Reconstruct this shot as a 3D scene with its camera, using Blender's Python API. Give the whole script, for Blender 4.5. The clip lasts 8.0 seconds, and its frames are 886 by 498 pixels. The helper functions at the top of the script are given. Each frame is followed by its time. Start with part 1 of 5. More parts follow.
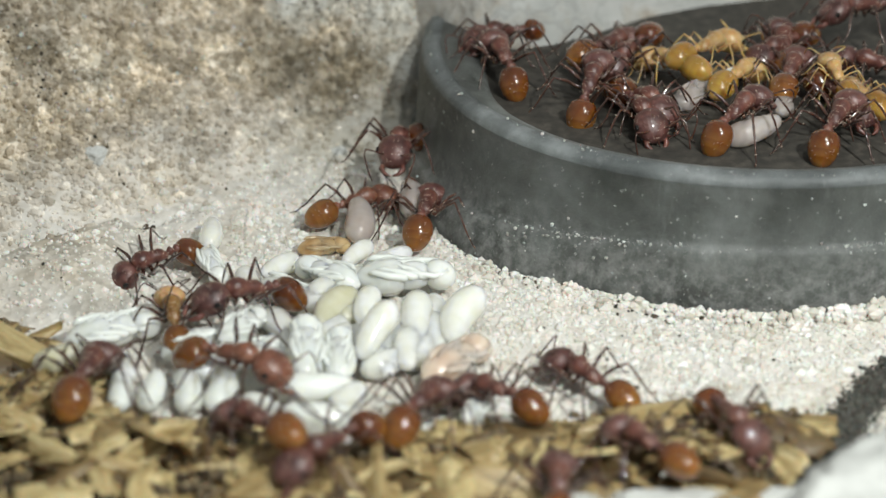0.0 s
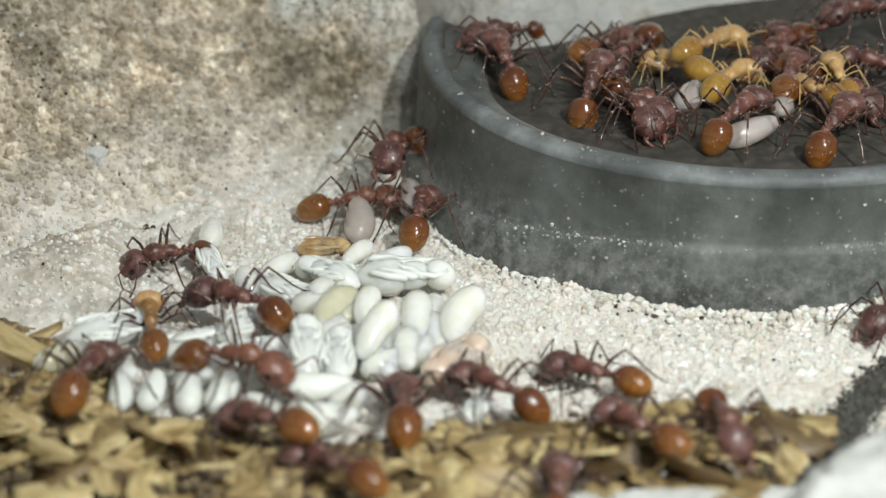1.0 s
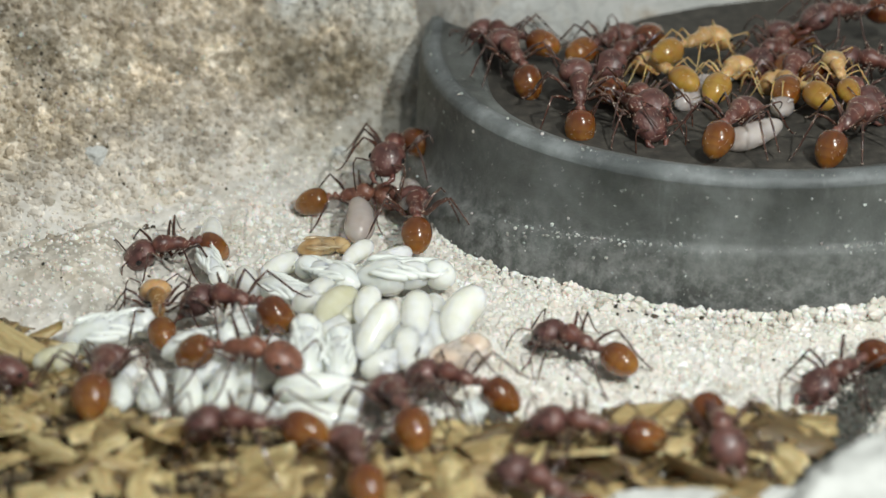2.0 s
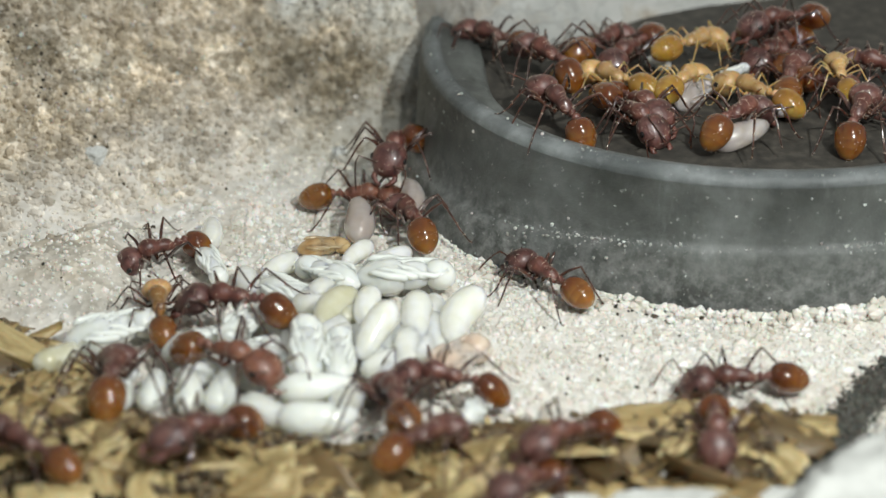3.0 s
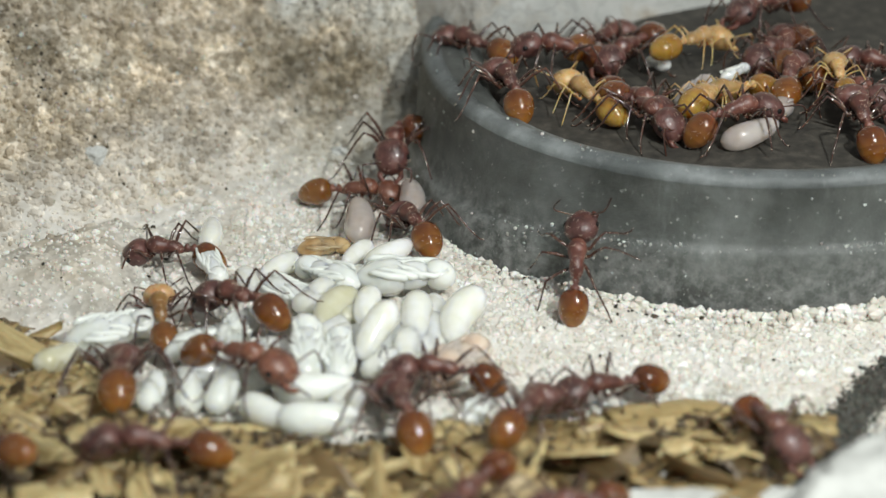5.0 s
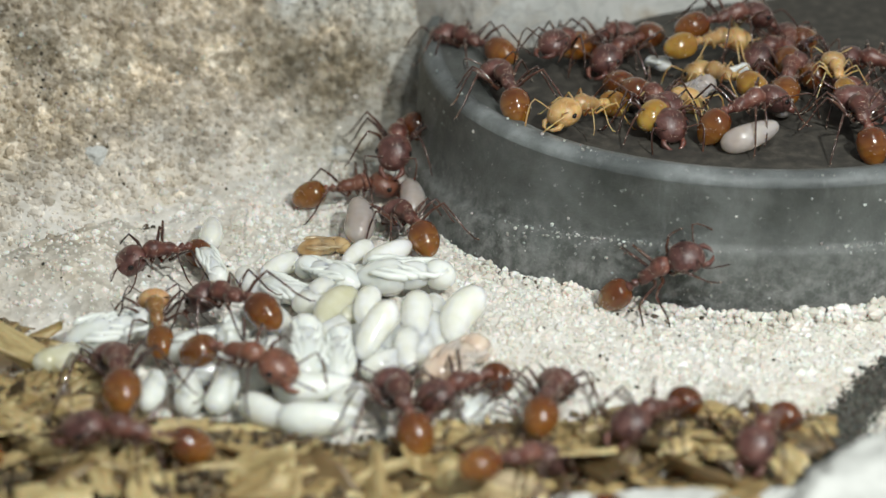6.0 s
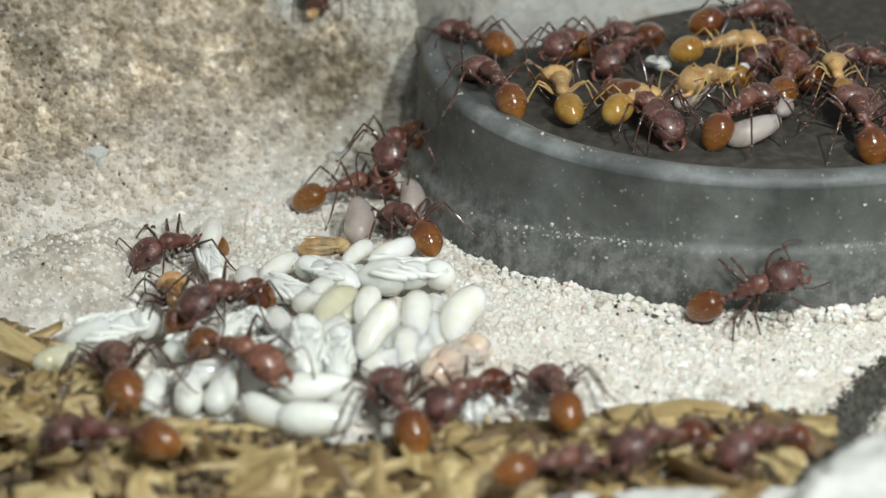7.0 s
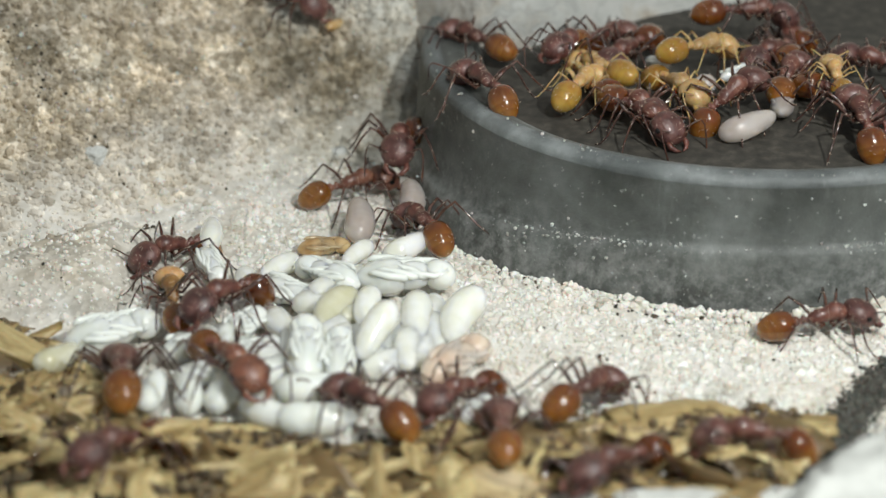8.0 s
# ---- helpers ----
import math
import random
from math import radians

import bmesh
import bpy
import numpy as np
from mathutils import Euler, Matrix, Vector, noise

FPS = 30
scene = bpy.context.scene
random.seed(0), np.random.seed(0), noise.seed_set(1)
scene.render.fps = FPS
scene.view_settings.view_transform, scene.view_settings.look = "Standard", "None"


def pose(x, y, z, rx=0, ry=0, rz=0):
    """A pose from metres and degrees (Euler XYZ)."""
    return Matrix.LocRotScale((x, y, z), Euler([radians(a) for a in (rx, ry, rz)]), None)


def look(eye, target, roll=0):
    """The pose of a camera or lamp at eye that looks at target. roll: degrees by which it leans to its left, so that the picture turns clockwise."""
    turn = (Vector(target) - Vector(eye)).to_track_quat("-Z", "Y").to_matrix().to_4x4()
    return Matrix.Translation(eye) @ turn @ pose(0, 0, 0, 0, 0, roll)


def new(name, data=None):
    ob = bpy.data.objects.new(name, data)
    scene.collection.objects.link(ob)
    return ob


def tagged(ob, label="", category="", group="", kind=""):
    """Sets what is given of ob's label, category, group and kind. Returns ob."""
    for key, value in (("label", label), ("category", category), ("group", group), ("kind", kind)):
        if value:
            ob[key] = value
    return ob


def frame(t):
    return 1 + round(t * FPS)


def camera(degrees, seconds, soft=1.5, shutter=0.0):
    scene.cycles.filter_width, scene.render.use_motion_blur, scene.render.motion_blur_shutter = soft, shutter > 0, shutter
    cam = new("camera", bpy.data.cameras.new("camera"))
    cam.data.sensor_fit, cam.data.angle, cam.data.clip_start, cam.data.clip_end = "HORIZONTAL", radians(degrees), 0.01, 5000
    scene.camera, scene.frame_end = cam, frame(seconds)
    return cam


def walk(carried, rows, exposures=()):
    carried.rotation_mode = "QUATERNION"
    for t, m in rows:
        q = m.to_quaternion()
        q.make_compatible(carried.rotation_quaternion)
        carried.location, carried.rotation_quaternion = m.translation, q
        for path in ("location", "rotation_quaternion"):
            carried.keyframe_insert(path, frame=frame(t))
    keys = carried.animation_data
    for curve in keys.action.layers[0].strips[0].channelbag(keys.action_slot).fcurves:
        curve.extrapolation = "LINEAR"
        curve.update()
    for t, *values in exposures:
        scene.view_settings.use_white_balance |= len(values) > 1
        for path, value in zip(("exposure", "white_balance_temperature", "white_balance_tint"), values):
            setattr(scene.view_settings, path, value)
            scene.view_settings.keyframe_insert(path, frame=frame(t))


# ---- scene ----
S = 0.001  # all sizes below are in millimetres

# the camera, on a stand
cam = camera(26.0, 8.0, soft=1.5)
STAND = look((0, -91.83 * S, 50.83 * S), (0, 0, 2 * S))
walk(cam, [(0, STAND), (8.0, STAND)])
cam.data.dof.use_dof = True
cam.data.dof.focus_distance = 0.1055
cam.data.dof.aperture_fstop = 39

# light: two small lamps, beside and above the lens, and the faint light of the room
world = bpy.data.worlds.new("room")
scene.world = world
world.use_nodes = True
world.node_tree.nodes["Background"].inputs[0].default_value = (0.9, 0.95, 0.93, 1)
world.node_tree.nodes["Background"].inputs[1].default_value = 0.45
scene.view_settings.exposure = -0.75
for across, depth, height, power in ((41, -62, 74, 0.15), (32, -52, 118, 0.095)):
    lamp = bpy.data.lights.new("flash_lamp", "AREA")
    lamp.shape, lamp.size, lamp.energy, lamp.color = "DISK", 0.0035, power * 0.93, (0.975, 1.0, 0.965)
    lamp_ob = new("flash_lamp", lamp)
    lamp_ob.matrix_world = look((across * S, depth * S, height * S), (0, -5 * S, 0))


# ---- materials ----
def material(name, rough=0.6, metal=0.0):
    m = bpy.data.materials.new(name)
    m.use_nodes = True
    b = m.node_tree.nodes["Principled BSDF"]
    b.inputs["Roughness"].default_value = rough
    b.inputs["Metallic"].default_value = metal
    return m, m.node_tree, b


def add(tree, kind, **inputs):
    n = tree.nodes.new(kind)
    for key, value in inputs.items():
        n.inputs[key.replace("_", " ")].default_value = value
    return n


def coords(tree):
    return tree.nodes.new("ShaderNodeTexCoord").outputs["Object"]


def noise_of(tree, scale, detail=4.0, rough=0.55, where=None):
    n = add(tree, "ShaderNodeTexNoise", Scale=scale, Detail=detail, Roughness=rough)
    tree.links.new(where or coords(tree), n.inputs["Vector"])
    return n.outputs["Fac"]


def colours(tree, fac, stops):
    n = tree.nodes.new("ShaderNodeValToRGB")
    e = n.color_ramp.elements
    while len(e) < len(stops):
        e.new(0.5)
    for k, (at, c) in enumerate(stops):
        e[k].position, e[k].color = at, (*c, 1)
    tree.links.new(fac, n.inputs[0])
    return n.outputs[0]


def mixed(tree, fac, a, b, how="MIX"):
    n = tree.nodes.new("ShaderNodeMix")
    n.data_type, n.blend_type = "RGBA", how
    for value, slot in ((fac, 0), (a, 6), (b, 7)):
        if isinstance(value, (int, float)):
            n.inputs[slot].default_value = value
        elif isinstance(value, tuple):
            n.inputs[slot].default_value = (*value, 1)
        else:
            tree.links.new(value, n.inputs[slot])
    return n.outputs[2]


def bumped(tree, b, height, strength=0.5, distance=0.0001):
    n = add(tree, "ShaderNodeBump", Strength=strength, Distance=distance)
    tree.links.new(height, n.inputs["Height"])
    tree.links.new(n.outputs[0], b.inputs["Normal"])


def ground_material(name="plaster_and_sand", rough=0.75, loose=False, side_fade=-22.0, start=0.0, shade=1.0):
    m, t, b = material(name, rough)
    where = coords(t)
    cell = add(t, "ShaderNodeTexVoronoi", Scale=2400.0, Randomness=1.0)
    t.links.new(where, cell.inputs["Vector"])
    tone = t.nodes.new("ShaderNodeSeparateColor")
    t.links.new(cell.outputs["Color"], tone.inputs[0])
    white = colours(t, noise_of(t, 900, 5, 0.6, where), [(0.3, (0.50, 0.48, 0.44)), (0.5, (0.68, 0.67, 0.635)), (0.75, (0.80, 0.79, 0.77))])
    grain = colours(t, tone.outputs[0], [(0.0, (0.29, 0.265, 0.215)), (0.35, (0.36, 0.335, 0.28)), (0.7, (0.43, 0.405, 0.35)), (1.0, (0.56, 0.54, 0.495))])
    hue = colours(t, noise_of(t, 240, 4, 0.6, where), [(0.28, (0.66, 0.63, 0.6)), (0.42, (0.95, 0.91, 0.87)), (0.55, (1.06, 1.0, 0.93)), (0.68, (1.22, 1.21, 1.19))])
    grain = mixed(t, 1.0, grain, hue, "MULTIPLY")
    clump = add(t, "ShaderNodeTexVoronoi", Scale=800.0, Randomness=1.0)
    shift = t.nodes.new("ShaderNodeVectorMath")
    shift.operation = "MULTIPLY_ADD"
    wobble = add(t, "ShaderNodeTexNoise", Scale=1500.0, Detail=3.0)
    t.links.new(where, wobble.inputs["Vector"])
    t.links.new(wobble.outputs["Color"], shift.inputs[0])
    shift.inputs[1].default_value = (0.0012, 0.0012, 0.0012)
    t.links.new(where, shift.inputs[2])
    t.links.new(shift.outputs[0], clump.inputs["Vector"])
    kind_of = t.nodes.new("ShaderNodeSeparateColor")
    t.links.new(clump.outputs["Color"], kind_of.inputs[0])
    grain = mixed(t, 1.0, grain, colours(t, kind_of.outputs[0], [(0.0, (0.66, 0.65, 0.62)), (0.3, (0.9, 0.89, 0.86)), (0.7, (1.05, 1.04, 1.02)), (1.0, (1.4, 1.38, 1.34))]), "MULTIPLY")
    white = mixed(t, 0.15, white, hue, "MULTIPLY")
    # sand sticks to the bank in uneven patches, thickest away from the foot of it
    spot = t.nodes.new("ShaderNodeSeparateXYZ")
    t.links.new(where, spot.inputs[0])
    patch = noise_of(t, 130, 5, 0.62, where)

    def sums(how, a, c):
        n = t.nodes.new("ShaderNodeMath")
        n.operation = how
        n.inputs[2].default_value = start
        for value, slot in ((a, 0), (c, 1)):
            if isinstance(value, (int, float)):
                n.inputs[slot].default_value = value
            else:
                t.links.new(value, n.inputs[slot])
        return n.outputs[0]

    up = sums("MULTIPLY", spot.outputs[2], 190.0)
    side = sums("MULTIPLY_ADD", spot.outputs[0], side_fade)
    amount = sums("ADD", sums("ADD", up, side), sums("MULTIPLY", patch, 2.4))
    cover = colours(t, sums("MULTIPLY", amount, 0.28), [(0.34, (0, 0, 0)), (0.62, (1, 1, 1))])
    mottled = mixed(t, 0.35, white, grain, "MULTIPLY")
    base = mixed(t, cover, mixed(t, 0.3, white, mottled), grain)
    moved = t.nodes.new("ShaderNodeMapping")
    moved.inputs["Location"].default_value = (0.017, 0.031, 0.008)
    t.links.new(where, moved.inputs["Vector"])
    stain = colours(t, noise_of(t, 95, 6, 0.66, moved.outputs[0]), [(0.30, (0.36, 0.34, 0.31)), (0.44, (1, 1, 1)), (0.62, (1.0, 0.97, 0.93)), (0.72, (0.9, 0.84, 0.76))])
    base = mixed(t, 0.75, base, stain, "MULTIPLY")
    # dirty smudges, and the ants' shadow beside the dish painted in the same way
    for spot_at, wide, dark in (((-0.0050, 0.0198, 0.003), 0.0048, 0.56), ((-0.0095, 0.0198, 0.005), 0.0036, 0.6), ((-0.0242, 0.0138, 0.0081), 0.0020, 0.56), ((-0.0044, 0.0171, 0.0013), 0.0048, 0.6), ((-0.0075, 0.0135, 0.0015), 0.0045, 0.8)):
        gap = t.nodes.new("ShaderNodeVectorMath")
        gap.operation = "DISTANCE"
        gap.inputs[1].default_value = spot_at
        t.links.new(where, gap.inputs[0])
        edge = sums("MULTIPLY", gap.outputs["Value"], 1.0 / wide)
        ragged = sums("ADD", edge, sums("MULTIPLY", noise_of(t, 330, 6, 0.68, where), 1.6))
        smudge_shade = colours(t, sums("MULTIPLY", ragged, 0.4), [(0.35, (dark, dark, dark * 0.95)), (0.75, (1, 1, 1))])
        base = mixed(t, 1.0, base, smudge_shade, "MULTIPLY")
    # white plaster dust lies on the end of the bank, by the dish
    for spot_at, wide in (((-0.0035, 0.0215, 0.0085), 0.0042), ((-0.0085, 0.0225, 0.0085), 0.0030), ((-0.0020, 0.0190, 0.0050), 0.0022)):
        gap = t.nodes.new("ShaderNodeVectorMath")
        gap.operation = "DISTANCE"
        gap.inputs[1].default_value = spot_at
        t.links.new(where, gap.inputs[0])
        ragged = sums("ADD", sums("MULTIPLY", gap.outputs["Value"], 1.0 / wide), sums("MULTIPLY", noise_of(t, 260, 6, 0.68, where), 2.2))
        dusted = colours(t, sums("MULTIPLY", ragged, 0.4), [(0.58, (0.7, 0.7, 0.7)), (0.84, (0, 0, 0))])
        base = mixed(t, dusted, base, mixed(t, 0.6, white, (0.40, 0.43, 0.41)))
    speck = colours(t, noise_of(t, 2300, 2, 0.5, where), [(0.27, (0.25, 0.23, 0.2)), (0.31, (1, 1, 1))])
    base = mixed(t, 0.6, base, speck, "MULTIPLY")
    if shade != 1.0:
        base = mixed(t, 1.0, base, (shade, shade, shade), "MULTIPLY")
    if loose:
        geo = t.nodes.new("ShaderNodeNewGeometry")
        vary = colours(t, geo.outputs["Random Per Island"], [(0.0, (0.6, 0.56, 0.5)), (0.22, (0.9, 0.87, 0.84)), (0.75, (1.08, 1.05, 1.02)), (1.0, (1.5, 1.48, 1.45))])
        base = mixed(t, 1.0, base, vary, "MULTIPLY")
    t.links.new(base, b.inputs["Base Color"])
    bumped(t, b, cell.outputs["Distance"], 0.5, 0.00015)
    return m


def grain_material(name, stops, rough=0.35, patchy=0.0):
    m, t, b = material(name, rough)
    info = t.nodes.new("ShaderNodeNewGeometry")
    base = colours(t, info.outputs["Random Per Island"], stops)
    where = coords(t)
    dirt = colours(t, noise_of(t, 210, 5, 0.65, where), [(0.3, (0.52, 0.47, 0.40)), (0.43, (0.86, 0.83, 0.77)), (0.55, (1, 1, 1)), (0.7, (1.0, 0.93, 0.86))])
    t.links.new(mixed(t, patchy, base, dirt, "MULTIPLY"), b.inputs["Base Color"])
    b.inputs["Subsurface Weight"].default_value = 0.15
    b.inputs["Subsurface Scale"].default_value = 0.0003
    return m


def plaster_material(name="white_plaster", shade=1.0, dirty=0.0):
    m, t, b = material(name, 0.85)
    where = coords(t)
    base = colours(t, noise_of(t, 160, 7, 0.62, where), [(0.3, (0.45 * shade, 0.46 * shade, 0.44 * shade)), (0.5, (0.68 * shade, 0.69 * shade, 0.66 * shade)), (0.7, (0.82 * shade, 0.82 * shade, 0.79 * shade))])
    vein = colours(t, noise_of(t, 420, 3, 0.5, where), [(0.46, (1, 1, 1)), (0.495, (0.5, 0.5, 0.5)), (0.53, (1, 1, 1))])
    base = mixed(t, 0.35, base, vein, "MULTIPLY")
    if dirty:
        sand = colours(t, noise_of(t, 1900, 4, 0.7, where), [(0.35, (0.16, 0.135, 0.10)), (0.6, (0.40, 0.35, 0.28))])
        patch = colours(t, noise_of(t, 210, 6, 0.7, where), [(0.46, (0, 0, 0)), (0.62, (dirty, dirty, dirty))])
        base = mixed(t, patch, base, sand)
    t.links.new(base, b.inputs["Base Color"])
    bumped(t, b, noise_of(t, 1800, 6, 0.7, where), 0.6, 0.0003)
    return m


def dish_material(name="grey_plastic", tones=((0.05, 0.055, 0.050), (0.102, 0.111, 0.104), (0.18, 0.195, 0.188))):
    m, t, b = material(name, 0.3)
    where = coords(t)
    base = colours(t, noise_of(t, 220, 6, 0.6, where), [(0.32, tones[0]), (0.52, tones[1]), (0.72, tones[2])])
    dust = colours(t, noise_of(t, 2600, 3, 0.6, where), [(0.66, (0, 0, 0)), (0.74, (0.8, 0.8, 0.8))])
    spot = t.nodes.new("ShaderNodeSeparateXYZ")
    t.links.new(where, spot.inputs[0])
    low = t.nodes.new("ShaderNodeMapRange")
    low.inputs["From Min"].default_value, low.inputs["From Max"].default_value = 0.0045, 0.0015
    t.links.new(spot.outputs[2], low.inputs["Value"])
    film = colours(t, noise_of(t, 1300, 7, 0.72, where), [(0.42, (0, 0, 0)), (0.64, (0.75, 0.75, 0.75))])
    film = mixed(t, 1.0, film, low.outputs[0], "MULTIPLY")
    base = mixed(t, film, base, (0.30, 0.31, 0.30))
    streak = t.nodes.new("ShaderNodeMapping")
    streak.inputs["Scale"].default_value = (1.0, 1.0, 0.15)
    t.links.new(where, streak.inputs["Vector"])
    scuff = colours(t, noise_of(t, 900, 5, 0.7, streak.outputs[0]), [(0.58, (0, 0, 0)), (0.75, (0.6, 0.6, 0.6))])
    base = mixed(t, scuff, base, (0.2, 0.21, 0.21))
    t.links.new(mixed(t, dust, base, (0.33, 0.34, 0.33)), b.inputs["Base Color"])
    b.inputs["Subsurface Weight"].default_value = 0.65
    b.inputs["Subsurface Radius"].default_value = (0.9, 1.0, 0.95)
    b.inputs["Subsurface Scale"].default_value = 0.008
    rough = colours(t, noise_of(t, 700, 5, 0.65, where), [(0.35, (0.42, 0.42, 0.42)), (0.65, (0.66, 0.66, 0.66))])
    t.links.new(rough, b.inputs["Roughness"])
    bumped(t, b, noise_of(t, 1500, 6, 0.7, where), 0.5, 0.0002)
    return m


def chitin(name, dark, mid, light, rough, sss=0.0, rib=0.0, coat=0.0):
    m, t, b = material(name, rough)
    where = coords(t)
    info = t.nodes.new("ShaderNodeObjectInfo")
    base = colours(t, noise_of(t, 1500, 4, 0.6, where), [(0.3, dark), (0.52, mid), (0.75, light)])
    vary = colours(t, info.outputs["Random"], [(0.0, (0.75, 0.72, 0.72)), (1.0, (1.15, 1.1, 1.05))])
    t.links.new(mixed(t, 1.0, base, vary, "MULTIPLY"), b.inputs["Base Color"])
    if sss:
        b.inputs["Subsurface Weight"].default_value = sss
        b.inputs["Subsurface Radius"].default_value = (1.0, 0.4, 0.12)
        b.inputs["Subsurface Scale"].default_value = 0.0006
    if coat:
        b.inputs["Coat Weight"].default_value = coat
        b.inputs["Coat Roughness"].default_value = 0.06
    if rib:
        wave = add(t, "ShaderNodeTexNoise", Scale=5200.0, Detail=3.0)
        squash = t.nodes.new("ShaderNodeMapping")
        squash.inputs["Scale"].default_value = (0.18, 1.0, 1.0)
        t.links.new(where, squash.inputs["Vector"])
        t.links.new(squash.outputs[0], wave.inputs["Vector"])
        pits = noise_of(t, 9000, 2, 0.6, where)
        both = mixed(t, 0.5, wave.outputs["Fac"], pits)
        bumped(t, b, both, rib, 0.00014)
        worn = colours(t, noise_of(t, 3000, 4, 0.65, where), [(0.3, (rough * 0.7,) * 3), (0.7, (rough * 1.5,) * 3)])
        t.links.new(worn, b.inputs["Roughness"])
    return m


def mixing(a, b, u):
    return tuple(p + (q - p) * u for p, q in zip(a, b))


def gaster_material(name, ring, body, tip):
    """Glossy, translucent, with darker bands where the plates meet."""
    m, t, b = material(name, 0.16)
    where = coords(t)
    spot = t.nodes.new("ShaderNodeSeparateXYZ")
    t.links.new(where, spot.inputs[0])
    span = t.nodes.new("ShaderNodeMapRange")
    span.inputs["From Min"].default_value, span.inputs["From Max"].default_value = -0.0023, 0.0
    t.links.new(spot.outputs[0], span.inputs["Value"])
    base = colours(t, span.outputs[0], [(0.0, tip), (0.16, body), (0.29, mixing(ring, body, 0.6)), (0.32, body), (0.47, mixing(ring, body, 0.4)), (0.50, mixing(ring, body, 0.7)), (0.68, mixing(ring, body, 0.2)), (0.85, ring)])
    blotch = colours(t, noise_of(t, 700, 3, 0.5, where), [(0.3, (0.7, 0.6, 0.5)), (0.65, (1.1, 1.1, 1.1))])
    info = t.nodes.new("ShaderNodeObjectInfo")
    vary = colours(t, info.outputs["Random"], [(0.0, (0.8, 0.68, 0.6)), (1.0, (1.1, 1.1, 1.1))])
    base = mixed(t, 1.0, mixed(t, 1.0, base, blotch, "MULTIPLY"), vary, "MULTIPLY")
    t.links.new(base, b.inputs["Base Color"])
    b.inputs["Subsurface Weight"].default_value = 0.75
    b.inputs["Transmission Weight"].default_value = 0.25
    b.inputs["IOR"].default_value = 1.4
    b.inputs["Subsurface Radius"].default_value = (1.0, 0.5, 0.12)
    b.inputs["Subsurface Scale"].default_value = 0.0012
    b.inputs["Coat Weight"].default_value = 1.0
    b.inputs["Coat Roughness"].default_value = 0.025
    bumped(t, b, noise_of(t, 4000, 2, 0.5, where), 0.05, 0.00005)
    return m


def brood_material(name, low, high, sss=0.8, rough=0.3, deep=0.0011, clear=0.0):
    m, t, b = material(name, rough)
    where = coords(t)
    base = colours(t, noise_of(t, 650, 3, 0.5, where), [(0.36, low), (0.58, high)])
    t.links.new(base, b.inputs["Base Color"])
    b.inputs["Subsurface Weight"].default_value = sss
    b.inputs["Subsurface Radius"].default_value = (1.0, 0.95, 0.8)
    b.inputs["Subsurface Scale"].default_value = deep
    b.inputs["Transmission Weight"].default_value = clear
    b.inputs["IOR"].default_value = 1.36
    b.inputs["Coat Weight"].default_value = 1.0
    b.inputs["Coat Roughness"].default_value = 0.035
    bumped(t, b, noise_of(t, 2500, 3, 0.5, where), 0.15, 0.0001)
    return m


def husk_material():
    m, t, b = material("dry_husk", 0.5)
    where = coords(t)
    squash = t.nodes.new("ShaderNodeMapping")
    squash.inputs["Scale"].default_value = (0.12, 1.0, 1.0)
    t.links.new(where, squash.inputs["Vector"])
    fibre = mixed(t, 0.5, noise_of(t, 5000, 4, 0.6, squash.outputs[0]), noise_of(t, 1500, 4, 0.65, squash.outputs[0]))
    base = colours(t, fibre, [(0.32, (0.11, 0.08, 0.038)), (0.46, (0.34, 0.265, 0.135)), (0.56, (0.46, 0.38, 0.215)), (0.70, (0.70, 0.63, 0.45))])
    info = t.nodes.new("ShaderNodeObjectInfo")
    geo = t.nodes.new("ShaderNodeNewGeometry")
    both = t.nodes.new("ShaderNodeMath")
    both.operation = "ADD"
    t.links.new(info.outputs["Random"], both.inputs[0])
    t.links.new(geo.outputs["Random Per Island"], both.inputs[1])
    wrap = t.nodes.new("ShaderNodeMath")
    wrap.operation = "FRACT"
    t.links.new(both.outputs[0], wrap.inputs[0])
    vary = colours(t, wrap.outputs[0], [(0.0, (0.12, 0.095, 0.07)), (0.22, (0.4, 0.33, 0.25)), (0.45, (0.8, 0.71, 0.56)), (0.8, (1.05, 1.0, 0.88)), (1.0, (1.35, 1.33, 1.22))])
    t.links.new(mixed(t, 1.0, base, vary, "MULTIPLY"), b.inputs["Base Color"])
    b.inputs["Subsurface Weight"].default_value = 0.1
    b.inputs["Subsurface Scale"].default_value = 0.0003
    bumped(t, b, fibre, 0.4, 0.00008)
    return m


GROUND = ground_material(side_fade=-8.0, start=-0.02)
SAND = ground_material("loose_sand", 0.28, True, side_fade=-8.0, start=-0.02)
CHALK = grain_material("plaster_crumb", [(0.0, (0.47, 0.44, 0.38)), (0.12, (0.64, 0.615, 0.565)), (0.7, (0.74, 0.72, 0.68)), (1.0, (0.84, 0.83, 0.81))], 0.5, 0.75)
DUST = grain_material("grey_dust", [(0.0, (0.2, 0.21, 0.2)), (0.6, (0.33, 0.34, 0.32)), (1.0, (0.68, 0.68, 0.65))], 0.3)
SOIL = grain_material("dark_crumb", [(0.0, (0.022, 0.02, 0.015)), (1.0, (0.085, 0.07, 0.045))], 0.6)
QUARTZ = grain_material("quartz_grain", [(0.0, (0.42, 0.36, 0.28)), (0.5, (0.6, 0.55, 0.47)), (1.0, (0.78, 0.76, 0.72))], 0.13)
QUARTZ.node_tree.nodes["Principled BSDF"].inputs["Transmission Weight"].default_value = 0.35
PLASTER = plaster_material(shade=0.93)
